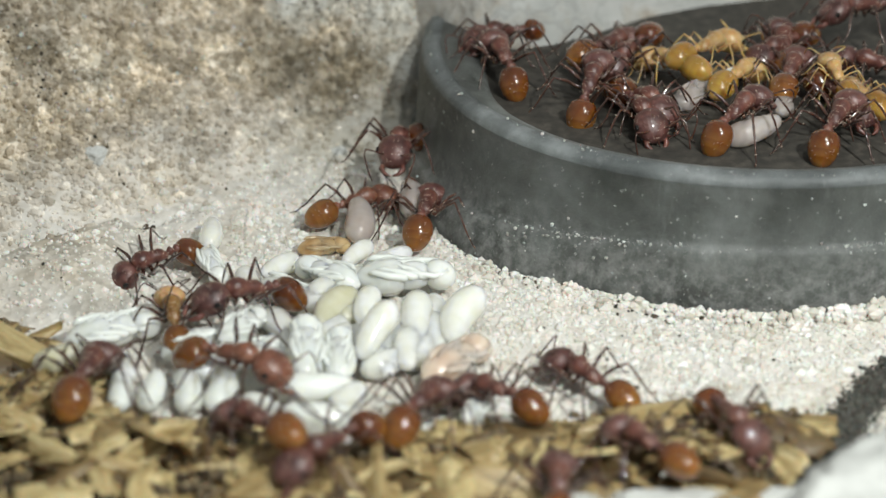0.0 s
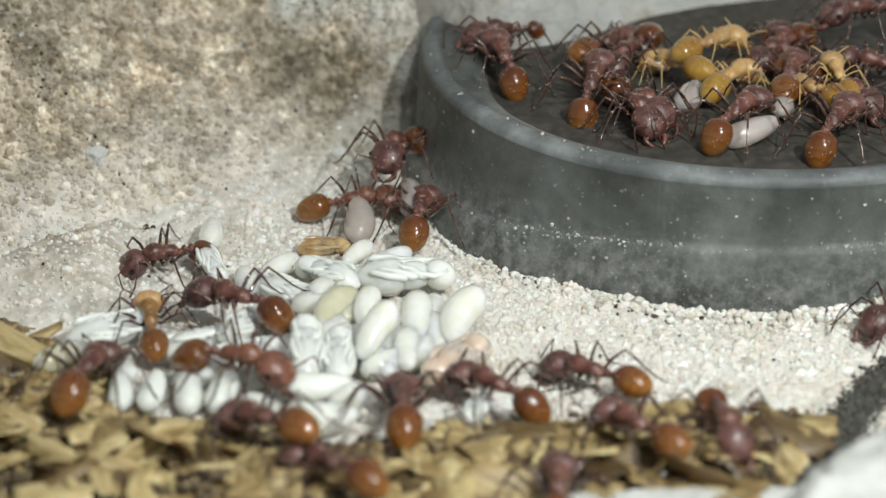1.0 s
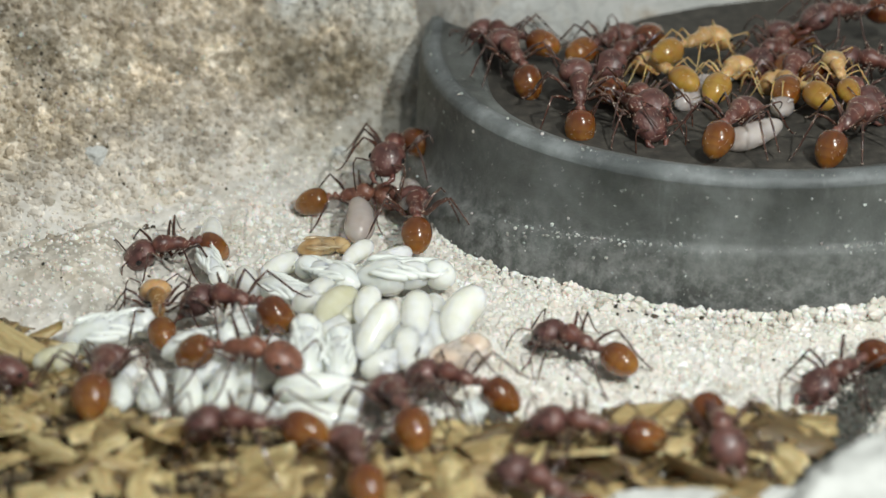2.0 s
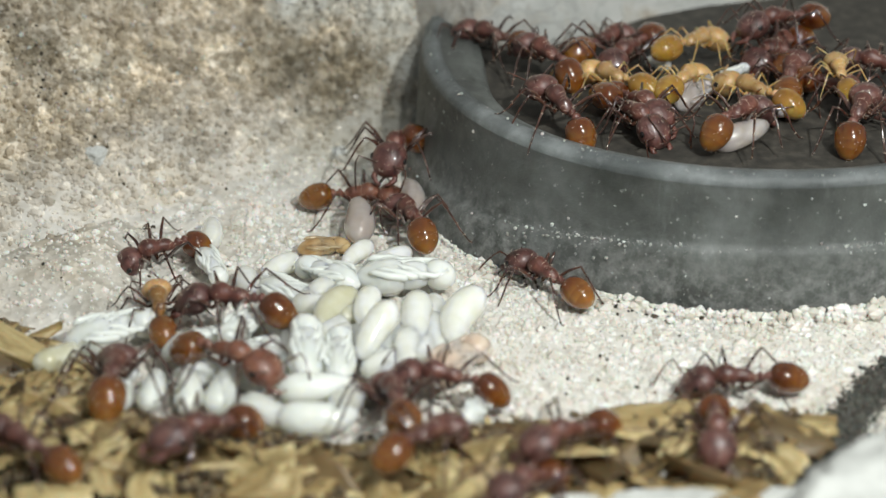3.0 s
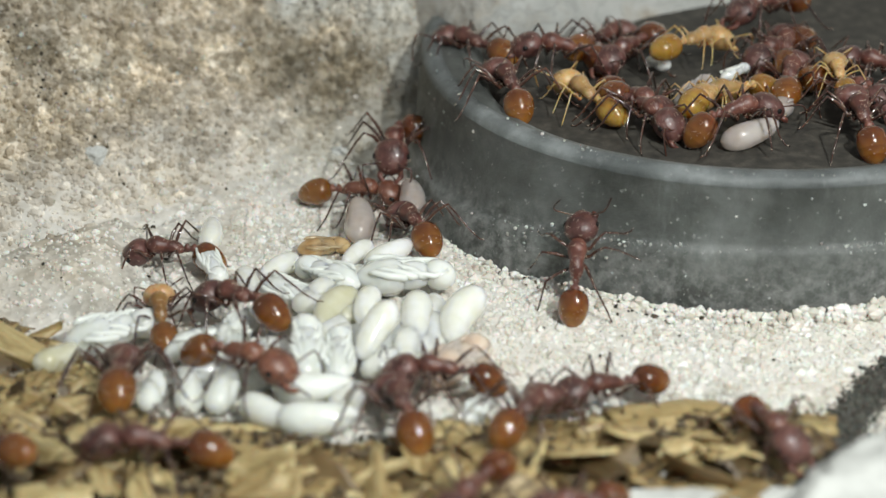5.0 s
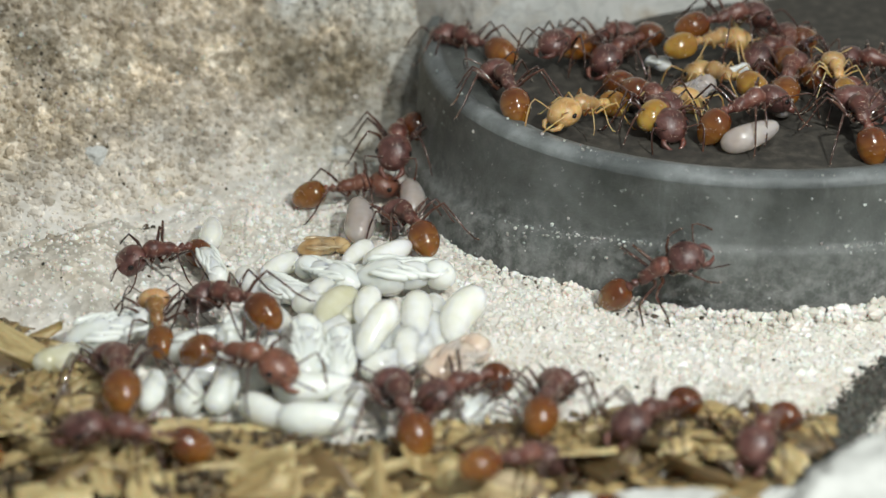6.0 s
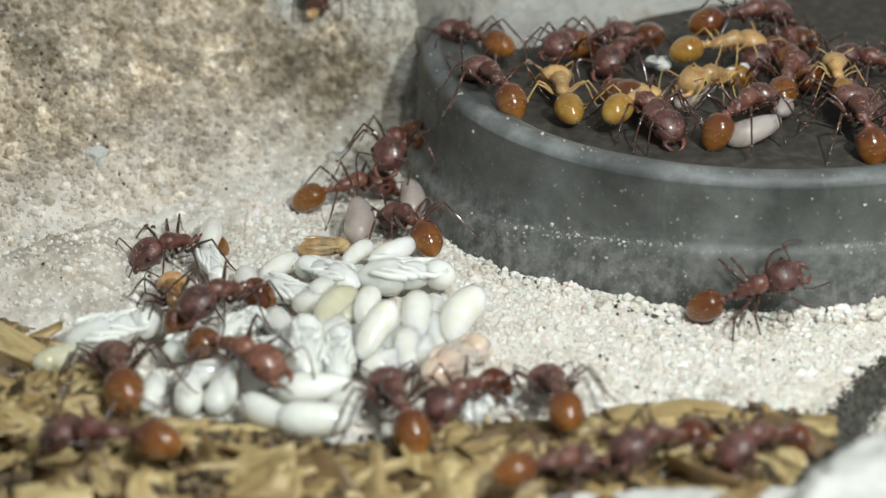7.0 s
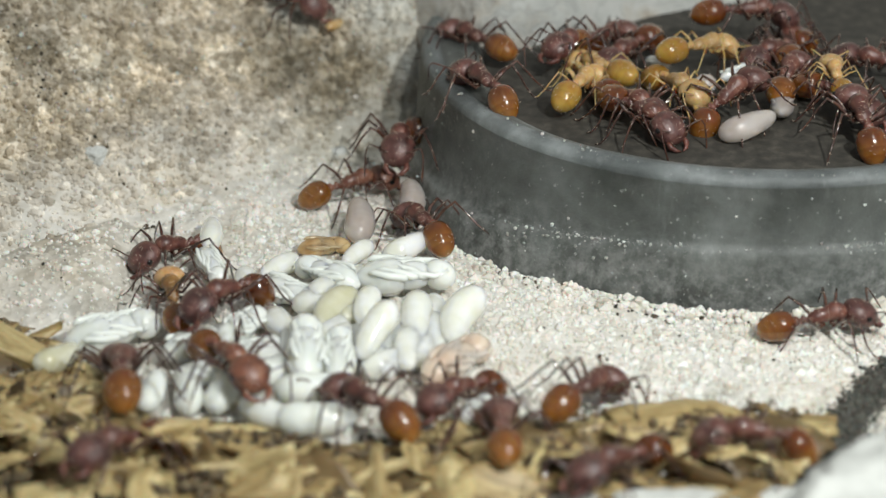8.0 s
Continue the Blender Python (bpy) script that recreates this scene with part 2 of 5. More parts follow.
BROWN_CRUMB = grain_material("brown_crumb", [(0.0, (0.045, 0.032, 0.018)), (1.0, (0.17, 0.125, 0.07))], 0.7)
SHADE_CRUMB = grain_material("grey_crumb", [(0.0, (0.035, 0.035, 0.03)), (1.0, (0.12, 0.118, 0.10))], 0.7)
OLD_PLASTER = plaster_material("grey_cast_plaster", 0.62, 0.8)
DISH = dish_material()
# paler copy of the dish plastic; its tones hold the light the rim catches
LIT_RIM = dish_material("scuffed_lit_plastic", ((0.06, 0.068, 0.068), (0.14, 0.155, 0.155), (0.30, 0.33, 0.33)))
NEAR_BLACK = chitin("near_black", (0.018, 0.017, 0.015), (0.036, 0.034, 0.029), (0.075, 0.07, 0.06), 0.7)
HEAD = chitin("head_chitin", (0.042, 0.016, 0.014), (0.092, 0.037, 0.032), (0.185, 0.09, 0.078), 0.36, 0.08, 0.45, 0.4)
BODY = chitin("body_chitin", (0.045, 0.016, 0.013), (0.108, 0.039, 0.030), (0.215, 0.092, 0.066), 0.34, 0.08, 0.45, 0.4)
LEG = chitin("leg_chitin", (0.024, 0.011, 0.008), (0.048, 0.021, 0.015), (0.10, 0.046, 0.03), 0.16, 0.1, 0.0, 1.0)
GASTER = gaster_material("gaster_chitin", (0.15, 0.048, 0.012), (0.33, 0.152, 0.03), (0.44, 0.25, 0.065))
TAN_HEAD = chitin("tan_chitin", (0.095, 0.036, 0.024), (0.175, 0.07, 0.044), (0.29, 0.135, 0.088), 0.35, 0.25, 0.3, 0.2)
TAN_GASTER = gaster_material("tan_gaster_chitin", (0.2, 0.085, 0.016), (0.38, 0.19, 0.045), (0.46, 0.27, 0.09))
PALE_HEAD = chitin("pale_chitin", (0.34, 0.20, 0.075), (0.47, 0.31, 0.13), (0.58, 0.42, 0.21), 0.32, 0.5, 0.2, 0.3)
PALE_GASTER = gaster_material("pale_gaster_chitin", (0.38, 0.22, 0.045), (0.52, 0.36, 0.08), (0.6, 0.45, 0.17))
HONEY_HEAD = chitin("honey_head_chitin", (0.34, 0.18, 0.07), (0.48, 0.29, 0.13), (0.6, 0.42, 0.23), 0.3, 0.5, 0.3, 0.4)
HONEY = chitin("honey_chitin", (0.13, 0.065, 0.018), (0.24, 0.13, 0.04), (0.36, 0.22, 0.08), 0.3, 0.5, 0.2, 0.4)
EYE = material("eye_black", 0.15)[0]
EYE.node_tree.nodes["Principled BSDF"].inputs["Base Color"].default_value = (0.012, 0.01, 0.01, 1)
# bristle colour is raised so the hairs also stand for glints on the legs
HAIR = material("bristle_and_glint", 0.3)[0]
HAIR.node_tree.nodes["Principled BSDF"].inputs["Base Color"].default_value = (0.66, 0.55, 0.44, 1)
LARVA = brood_material("larva_skin", (0.76, 0.765, 0.65), (0.93, 0.94, 0.885), 1.0, 0.12, 0.0018, 0.06)
CREAM = brood_material("cream_skin", (0.62, 0.60, 0.42), (0.78, 0.77, 0.63), 0.9, 0.12, 0.0009, 0.2)
PUPA = brood_material("pupa_skin", (0.70, 0.73, 0.68), (0.82, 0.84, 0.79), 0.9, 0.16, 0.0011)
LIMB = brood_material("folded_limb_skin", (0.72, 0.75, 0.71), (0.80, 0.83, 0.79), 0.2, 0.3, 0.0002)
GREY_PUPA = brood_material("clear_skin", (0.60, 0.52, 0.48), (0.74, 0.68, 0.64), 0.8, 0.25, 0.001, 0.5)
TAN_PUPA = brood_material("tan_skin", (0.50, 0.30, 0.13), (0.68, 0.47, 0.24), 0.8, 0.25, 0.0016, 0.2)
ROSE_PUPA = brood_material("rose_skin", (0.64, 0.48, 0.37), (0.78, 0.64, 0.52), 0.9, 0.25, 0.0012, 0.1)
HUSK = husk_material()


# ---- building ----
def mesh_of(name, bm, mat, smooth=True, second=None):
    me = bpy.data.meshes.new(name)
    bmesh.ops.scale(bm, vec=(S, S, S), verts=bm.verts)
    bmesh.ops.recalc_face_normals(bm, faces=bm.faces)
    bm.to_mesh(me)
    bm.free()
    for p in me.polygons:
        p.use_smooth = smooth
    me.materials.append(mat)
    if second:
        me.materials.append(second)
    return me


def part(name, me, parent, m=None, label=""):
    ob = new(name, me)
    ob.parent = parent
    if m is not None:
        ob.matrix_basis = m
    return tagged(ob, label)


def at(x, y, z, rx=0, ry=0, rz=0):
    """A pose from millimetres and degrees."""
    return pose(x * S, y * S, z * S, rx, ry, rz)


def loft(bm, stations, seg=14):
    """Closed skin round stations (x, y, z, half width, half height) along x."""
    rings = []
    for x, y, z, w, h in stations:
        rings.append([bm.verts.new((x, y + w * math.cos(a), z + h * math.sin(a))) for a in [2 * math.pi * k / seg for k in range(seg)]])
    for r, q in zip(rings, rings[1:]):
        for k in range(seg):
            bm.faces.new((r[k], r[(k + 1) % seg], q[(k + 1) % seg], q[k]))
    bm.faces.new(rings[0])
    bm.faces.new(rings[-1])


def tube(bm, points, radii, seg=7):
    """Round limb through points."""
    rings = []
    pts = [Vector(p) for p in points]
    for k, p in enumerate(pts):
        way = (pts[min(k + 1, len(pts) - 1)] - pts[max(k - 1, 0)]).normalized()
        side = way.cross(Vector((0.13, 0.2, 1))).normalized()
        other = way.cross(side)
        rings.append([bm.verts.new(p + (side * math.cos(a) + other * math.sin(a)) * radii[k]) for a in [2 * math.pi * j / seg for j in range(seg)]])
    for r, q in zip(rings, rings[1:]):
        for k in range(seg):
            bm.faces.new((r[k], r[(k + 1) % seg], q[(k + 1) % seg], q[k]))
    bm.faces.new(rings[0])
    bm.faces.new(rings[-1])


def egg(bm, length, width, height, blunt=0.5, steps=14, seg=18, start=0.0, drop=0.0):
    """A drop from x = start back to start - length."""
    st = []
    for k in range(steps + 1):
        u = min(max(k / steps, 0.004), 0.996)
        r = math.sqrt(max(1 - (2 * (u ** blunt) - 1) ** 2, 0))
        st.append((start - length * k / steps, 0, -drop * (k / steps) ** 2, max(width * r, 0.01), max(height * r, 0.01)))
    loft(bm, st, seg)


def bead(bm, c, size, turn=0.0, u=14, v=10):
    r = bmesh.ops.create_uvsphere(bm, u_segments=u, v_segments=v, radius=1)
    bmesh.ops.scale(bm, vec=size, verts=r["verts"])
    bmesh.ops.rotate(bm, matrix=Matrix.Rotation(turn, 3, "Y"), verts=r["verts"])
    bmesh.ops.translate(bm, vec=c, verts=r["verts"])


def bristles(bm, rng, count, spread):
    """Thin hairs over the skin that is in bm already."""
    faces = [f for f in bm.faces if f.calc_area() > 0]
    for f in rng.sample(faces, min(count, len(faces))):
        c, n = f.calc_center_median(), f.normal
        n = (n + Vector((rng.uniform(-0.5, 0.2), rng.uniform(-0.3, 0.3), rng.uniform(0, 0.3)))).normalized()
        tip = c + n * rng.uniform(0.5, 1.0) * spread
        side = n.orthogonal().normalized() * 0.015
        third = n.cross(side)
        v = [bm.verts.new(c + side), bm.verts.new(c - side * 0.5 + third * 0.87), bm.verts.new(c - side * 0.5 - third * 0.87), bm.verts.new(tip)]
        for a, b, d in ((0, 1, 3), (1, 2, 3), (2, 0, 3)):
            bm.faces.new((v[a], v[b], v[d])).material_index = 1


# ---- the ground ----
def ramp(d, w):
    return 0.5 * (d + (d * d + w * w) ** 0.5)


def ground_base(x, y):
    """The large form of the nest floor, in millimetres: flat in front, a bank that rises at the back."""
    d = -0.577 * (x + 24.3) + 0.818 * (y - 0.5)
    back = 5.0 * math.e ** (-((x + 3.2) / 4.2) ** 2 - ((y - 23.0) / 3.9) ** 2)
    return 0.9 * ramp(d - 2.0, 3.0) - 0.06 + back


def lattice(shape, cells, rng):
    """Smooth value noise on a grid, from about -1 to 1."""
    ny, nx = shape
    cy, cx = max(int(cells * ny / nx), 2), cells
    v = rng.uniform(-1, 1, (cy + 2, cx + 2))
    gy, gx = np.linspace(0, cy, ny), np.linspace(0, cx, nx)
    iy, ix = np.minimum(gy.astype(int), cy - 1), np.minimum(gx.astype(int), cx - 1)
    fy, fx = gy - iy, gx - ix
    fy, fx = (fy * fy * (3 - 2 * fy))[:, None], (fx * fx * (3 - 2 * fx))[None, :]
    a, b = v[iy][:, ix], v[iy][:, ix + 1]
    c, d = v[iy + 1][:, ix], v[iy + 1][:, ix + 1]
    return (a * (1 - fx) + b * fx) * (1 - fy) + (c * (1 - fx) + d * fx) * fy


def grid_mesh(name, xs, ys, zs, mat):
    """A sheet of quads from three equal arrays of millimetres."""
    ny, nx = xs.shape
    co = np.stack([xs, ys, zs], -1).reshape(-1, 3) * S
    k = np.arange(ny * nx).reshape(ny, nx)
    quads = np.stack([k[:-1, :-1], k[:-1, 1:], k[1:, 1:], k[1:, :-1]], -1).reshape(-1, 4)
    me = bpy.data.meshes.new(name)
    me.from_pydata(co.tolist(), [], quads.tolist())
    me.materials.append(mat)
    me.polygons.foreach_set("use_smooth", [True] * len(me.polygons))
    return me


rs = np.random.RandomState(4)
GX, GY = np.meshgrid(np.linspace(-42, 48, 640), np.linspace(-34, 58, 650))
relief = 0.30 * lattice(GX.shape, 16, rs) + 0.16 * lattice(GX.shape, 45, rs) + 0.10 * lattice(GX.shape, 110, rs) + 0.07 * lattice(GX.shape, 280, rs)
LINE = -0.577 * (GX + 24.3) + 0.818 * (GY - 0.5)
rough_zone = 0.55 + 0.9 / (1 + np.exp(-(LINE - 3.0)))
crack = -0.55 * np.exp(-((LINE + 0.35 * lattice(GX.shape, 40, rs)) / 0.3) ** 2) / (1 + np.exp((GX + 15.5) / 0.8))
RISE = np.clip((GY + 7.0) / 6.5, 0, 1)
step = 1.5 * RISE * RISE * (3 - 2 * RISE) / (1 + np.exp((LINE + 0.2) / 0.2)) / (1 + np.exp((GX + 17.4 + 0.8 * lattice(GX.shape, 60, rs)) / 0.35))
GZ = ground_base(GX, GY) + relief * rough_zone + crack + step
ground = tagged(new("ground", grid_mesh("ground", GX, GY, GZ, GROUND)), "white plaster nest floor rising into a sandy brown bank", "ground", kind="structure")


def ground_z(x, y):
    i = int(round((y + 34) / 92 * 649))
    j = int(round((x + 42) / 90 * 639))
    return float(GZ[min(max(i, 0), 649), min(max(j, 0), 639)])


def crumbs(name, places, sizes, mat, rng):
    """Many small angular grains as one mesh."""
    bm = bmesh.new()
    bmesh.ops.create_icosphere(bm, subdivisions=1, radius=1)
    v0 = np.array([v.co[:] for v in bm.verts])
    f0 = np.array([[v.index for v in f.verts] for f in bm.faces])
    bm.free()
    n = len(places)
    squash = rng.uniform(0.6, 1.25, (n, 1, 3))
    jitter = rng.uniform(0.78, 1.15, (n, len(v0), 1))
    co = v0[None] * squash * jitter * np.asarray(sizes)[:, None, None] + np.asarray(places)[:, None, :]
    f = f0[None] + (np.arange(n) * len(v0))[:, None, None]
    me = bpy.data.meshes.new(name)
    me.from_pydata((co.reshape(-1, 3) * S).tolist(), [], f.reshape(-1, 3).tolist())
    me.materials.append(mat)
    return me


def strewn(count, xr, yr, keep, rng, small, large, sink=0.2):
    places, sizes = [], []
    while len(places) < count:
        x, y = rng.uniform(*xr), rng.uniform(*yr)
        if rng.uniform() > keep(x, y):
            continue
        s = small + (large - small) * rng.uniform() ** 2.5
        places.append((x, y, ground_z(x, y) + s * (0.5 - sink)))
        sizes.append(s)
    return places, sizes


def bank(x, y):
    d = -0.577 * (x + 24.3) + 0.818 * (y - 0.5)
    return 1 / (1 + math.exp(-(d - 2.5)))


def flat(x, y):
    d = -0.577 * (x + 24.3) + 0.818 * (y - 0.5)
    return 1 / (1 + math.exp(d - 1.5)) * (1.0 if x > 0 else 0.75 if x > -12 else 0.35)


p, s = strewn(26000, (-33, 4), (0, 36), bank, rs, 0.12, 0.36, 0.78)
tagged(new("sand_grains", crumbs("sand_grains", p, s, SAND, rs)), "loose tan and clear sand grains stuck on the bank", "sand", kind="stuff")
p, s = strewn(3400, (-33, 3), (2, 34), bank, rs, 0.07, 0.2, 0.35)
tagged(new("quartz_grains", crumbs("quartz_grains", p, s, QUARTZ, rs)), "glassy quartz grains glinting in the sandy bank", "sand", kind="stuff")
p, s = strewn(30000, (-28, 28), (-18, 14), flat, rs, 0.05, 0.19, 0.5)
tagged(new("plaster_crumbs", crumbs("plaster_crumbs", p, s, CHALK, rs)), "white plaster crumbs on the nest floor", "crumbs", kind="stuff")
p, s = strewn(4200, (-27, 28), (-15, 9), flat, rs, 0.12, 0.42, 0.66)
tagged(new("plaster_lumps", crumbs("plaster_lumps", p, s, CHALK, rs)), "coarse white plaster lumps on the nest floor", "crumbs", kind="stuff")
p, s = strewn(420, (-30, 26), (-16, 30), lambda x, y: 1, rs, 0.04, 0.16)
tagged(new("dark_crumbs", crumbs("dark_crumbs", p, s, SOIL, rs)), "dark soil specks scattered on the plaster", "crumbs", kind="stuff")


def crumb_heap(cx, cy, spread, count):
    """A patch of dark soil crumbs round one spot."""
    places, sizes = [], []
    for k in range(count):
        x, y = cx + rs.normal(0, spread), cy + rs.normal(0, spread)
        s = 0.04 + 0.13 * rs.uniform() ** 2
        places.append((x, y, ground_z(x, y) + s * 0.3))
        sizes.append(s)
    return places, sizes


heaps = [crumb_heap(*h) for h in ((3.31, 1.22, 0.4, 22), (5.28, 0.03, 0.5, 30), (9.7, -2.64, 0.5, 34), (14.14, -3.42, 0.5, 30), (16.37, -3.57, 0.4, 18), (19.13, -3.2, 0.5, 26), (21.94, -2.61, 0.5, 26), (1.77, 3.03, 0.3, 14), (-24.17, 13.83, 1, 60), (-23.41, 11.32, 0.6, 25), (-19.91, 9.6, 0.35, 22), (-16.73, 5.45, 0.3, 16), (11.25, -3.82, 0.35, 26), (7, 0.32, 0.4, 22), (-8.02, 21.97, 1, 40), (-5.19, 22.18, 1, 50), (-9.27, 18.27, 0.8, 25), (7.88, -0.5, 0.3, 14), (17.41, -8.38, 0.5, 14), (-15.23, 2.33, 0.3, 10), (7.88, -16.53, 1.1, 120), (10.68, -15.11, 0.8, 90), (0.43, -16.58, 0.8, 70), (-3.31, -16.11, 0.5, 60), (-8.08, -16.59, 0.6, 40), (-15.31, -18.01, 0.8, 50))]
tagged(new("soil_patches", crumbs("soil_patches", [p for h in heaps for p in h[0]], [s for h in heaps for s in h[1]], SOIL, rs)), "small patches of dark soil crumbs on the plaster", "soil", kind="stuff")


def soil_strip():
    """Dark crumbs in place of the shadow along the rock, from its line on the floor."""
    line = ((26, -7.0), (23.0, -9.4), (20.7, -12.0), (18.8, -15.6), (17.0, -19.4), (15, -23))
    places, sizes = [], []
    for k in range(9500):
        u = rs.uniform(0, len(line) - 1.001)
        (xa, ya), (xb, yb) = line[int(u)], line[int(u) + 1]
        f = u - int(u)
        x, y = xa + (xb - xa) * f + rs.normal(0, 0.62), ya + (yb - ya) * f + rs.normal(0, 0.5)
        h = 0.55 * math.exp(-((x - xa - (xb - xa) * f) / 0.9) ** 2)
        places.append((x, y, ground_z(x, y) + rs.uniform(0, max(h, 0.08))))
        sizes.append(0.05 + 0.09 * rs.uniform() ** 2)
    return crumbs("shade_crumbs", places, sizes, SHADE_CRUMB, rs)


tagged(new("shade_crumbs", soil_strip()), "dark grey crumbs put where the shadow lies beside the white rock", "soil", kind="stuff")


# ---- plaster block behind the dish, rock in front ----
def plaster_block():
    """The cast wall that the dish is let into, leaning back a little."""
    xs, us = np.meshgrid(np.linspace(-26, 50, 300), np.linspace(0, 1, 130))
    n = 1.3 * lattice(xs.shape, 11, rs) + 0.6 * lattice(xs.shape, 31, rs) + 0.2 * lattice(xs.shape, 95, rs)
    z = 2.5 + 33 * us
    line = np.interp(xs[0], (-26, -8, -2.0, 0.0, 2.0, 6.0, 9.5, 15, 19, 24, 30, 50), (40, 30, 22.5, 19.0, 17.9, 17.4, 20.2, 23.6, 25.5, 27.5, 29.0, 31))
    line = np.convolve(np.pad(line, 10, mode="edge"), np.full(21, 1 / 21), mode="valid")
    y = line[None] + 0.4 * (z - 6.5) + 0.5 * n
    back = np.full((1, xs.shape[1]), 56.0)
    return grid_mesh("plaster_block", np.vstack([xs, xs[-1:]]), np.vstack([y, back]), np.vstack([z, z[-1:] + 1]), OLD_PLASTER)


tagged(new("plaster_block", plaster_block()), "pale grey-white cast plaster wall behind the dish", "plaster wall", kind="structure")


def rock(seed, size, mat):
    """A broken lump with a rather flat top and steep sides."""
    bm = bmesh.new()
    bmesh.ops.create_icosphere(bm, subdivisions=6, radius=1)
    off = Vector((seed * 7.1, seed * 3.3, 0))
    for v in bm.verts:
        c = v.co.normalized()
        box = (abs(c.x) ** 4 + abs(c.y) ** 4 + abs(c.z) ** 4) ** -0.25
        k = box * (1 + 0.10 * noise.noise(c * 2.1 + off) + 0.07 * noise.noise(c * 5 + off) + 0.05 * noise.noise(c * 12 + off) + 0.035 * noise.noise(c * 30 + off) + 0.02 * noise.noise(c * 70 + off))
        v.co = Vector((c.x * size[0], c.y * size[1], c.z * size[2])) * k
    return mesh_of("plaster_rock", bm, mat)


front_rock = tagged(new("plaster_rock", rock(1, (7.5, 10.0, 4.0), PLASTER)), "rough white plaster lump at the edge of the husk bed", "rock")
front_rock.matrix_basis = at(21.6, -30.0, 2.4, 0, 0, -40)


def pebble(x, y, sink, size, mat, label, seed):
    ob = tagged(new("pebble", rock(seed, size, mat)), label, "pebble")
    ob.matrix_basis = at(x, y, ground_z(x, y) - sink, 0, 0, seed * 40)


# this first pebble is added to stand for a white reflection of the light
pebble(-10.07, 23.7, 0.45, (1.4, 1.1, 1.0), PLASTER, "white plaster pebble added in place of a bright reflection on the bank", 3)
pebble(-20.35, 9.52, 0.24, (0.7, 0.56, 0.49), PLASTER, "white plaster pebble stuck in the sand", 4)
pebble(-6.38, 14.98, 0.17, (0.5, 0.40, 0.35), PLASTER, "white plaster pebble stuck in the sand", 6)


# ---- the dish ----
DISH_X, DISH_Y = 17.85, 16.6


def bulge(a, z):
    """The soft foot of the dish spreads towards the brood, and its rim is wider on that side."""
    d = math.degrees(a) % 360
    return 1.1 * math.exp(-((d - 216) / 20) ** 2) * max(1 - z / 5.0, 0)


def inner(a):
    d = math.degrees(a) % 360
    return 1.9 * math.exp(-((d - 183) / 26) ** 2)


def ledge(a):
    """How far the ledge round the wall stands above its mean height."""
    d = math.degrees(a) % 360
    return -0.9 + 1.5 / (1 + math.exp(-(d - 236) / 9))


def turned(name, form, mat):
    """A slightly uneven body of revolution; stations are (radius, height, share of the ledge's sway, share of the inner edge's shift)."""
    bm = bmesh.new()
    seg = 300
    rings = []
    for r, z, sway, shift in form:
        ring = []
        for k in range(seg):
            a = 2 * math.pi * k / seg
            h = z + sway * ledge(a) + 0.05 * math.sin(3 * a)
            rr = r + 0.05 * math.sin(5 * a + z) + bulge(a, h) - shift * inner(a)
            ring.append(bm.verts.new((rr * math.cos(a), rr * math.sin(a), h)))
        rings.append(ring)
    for r, q in zip(rings, rings[1:]):
        for k in range(seg):
            bm.faces.new((r[k], r[(k + 1) % seg], q[(k + 1) % seg], q[k]))
    return mesh_of(name, bm, mat)


def dish():
    wall_form = [(20.35, -1.2, 0, 0), (20.2, 0.6, 0.1, 0), (20.0, 2.3, 1, 0), (19.93, 2.75, 1, 0), (19.78, 2.95, 1, 0), (19.6, 3.05, 1, 0), (19.5, 3.3, 0.9, 0), (19.3, 5.6, 0.1, 0), (19.22, 6.85, 0, 0)]
    rim_form = [(19.22, 6.85, 0, 0), (19.17, 7.1, 0, 0), (19.0, 7.32, 0, 0), (18.6, 7.45, 0, 0), (18.2, 7.44, 0, 0), (18.05, 7.36, 0, 0)]
    shelf_form = [(18.05, 7.36, 0, 0), (17.8, 7.3, 0, 0.8), (17.6, 7.05, 0, 1), (17.45, 6.75, 0, 1), (17.3, 6.45, 0, 1)]
    wall, rim = turned("dish_wall", wall_form, DISH), turned("dish_rim", rim_form, LIT_RIM)
    bm = bmesh.new()
    bmesh.ops.create_circle(bm, cap_ends=True, segments=96, radius=17.6)
    for v in bm.verts:
        v.co *= 1 - inner(math.atan2(v.co.y, v.co.x)) / 17.6
    bmesh.ops.translate(bm, vec=(0, 0, 6.5), verts=bm.verts)
    ob = tagged(new("feeding_dish"), "low round grey translucent plastic dish dusted with plaster", "dish")
    ob.matrix_basis = at(DISH_X, DISH_Y, 0)
    part("wall", wall, ob)
    part("inner_ledge", turned("inner_ledge", shelf_form, DISH), ob, label="dark dished inner ledge")
    part("rim", rim, ob, label="scuffed rim in paler tones for the light it catches")
    part("dish_floor", mesh_of("dish_floor", bm, NEAR_BLACK, False), ob, label="dark dish floor")
    return ob


dish()


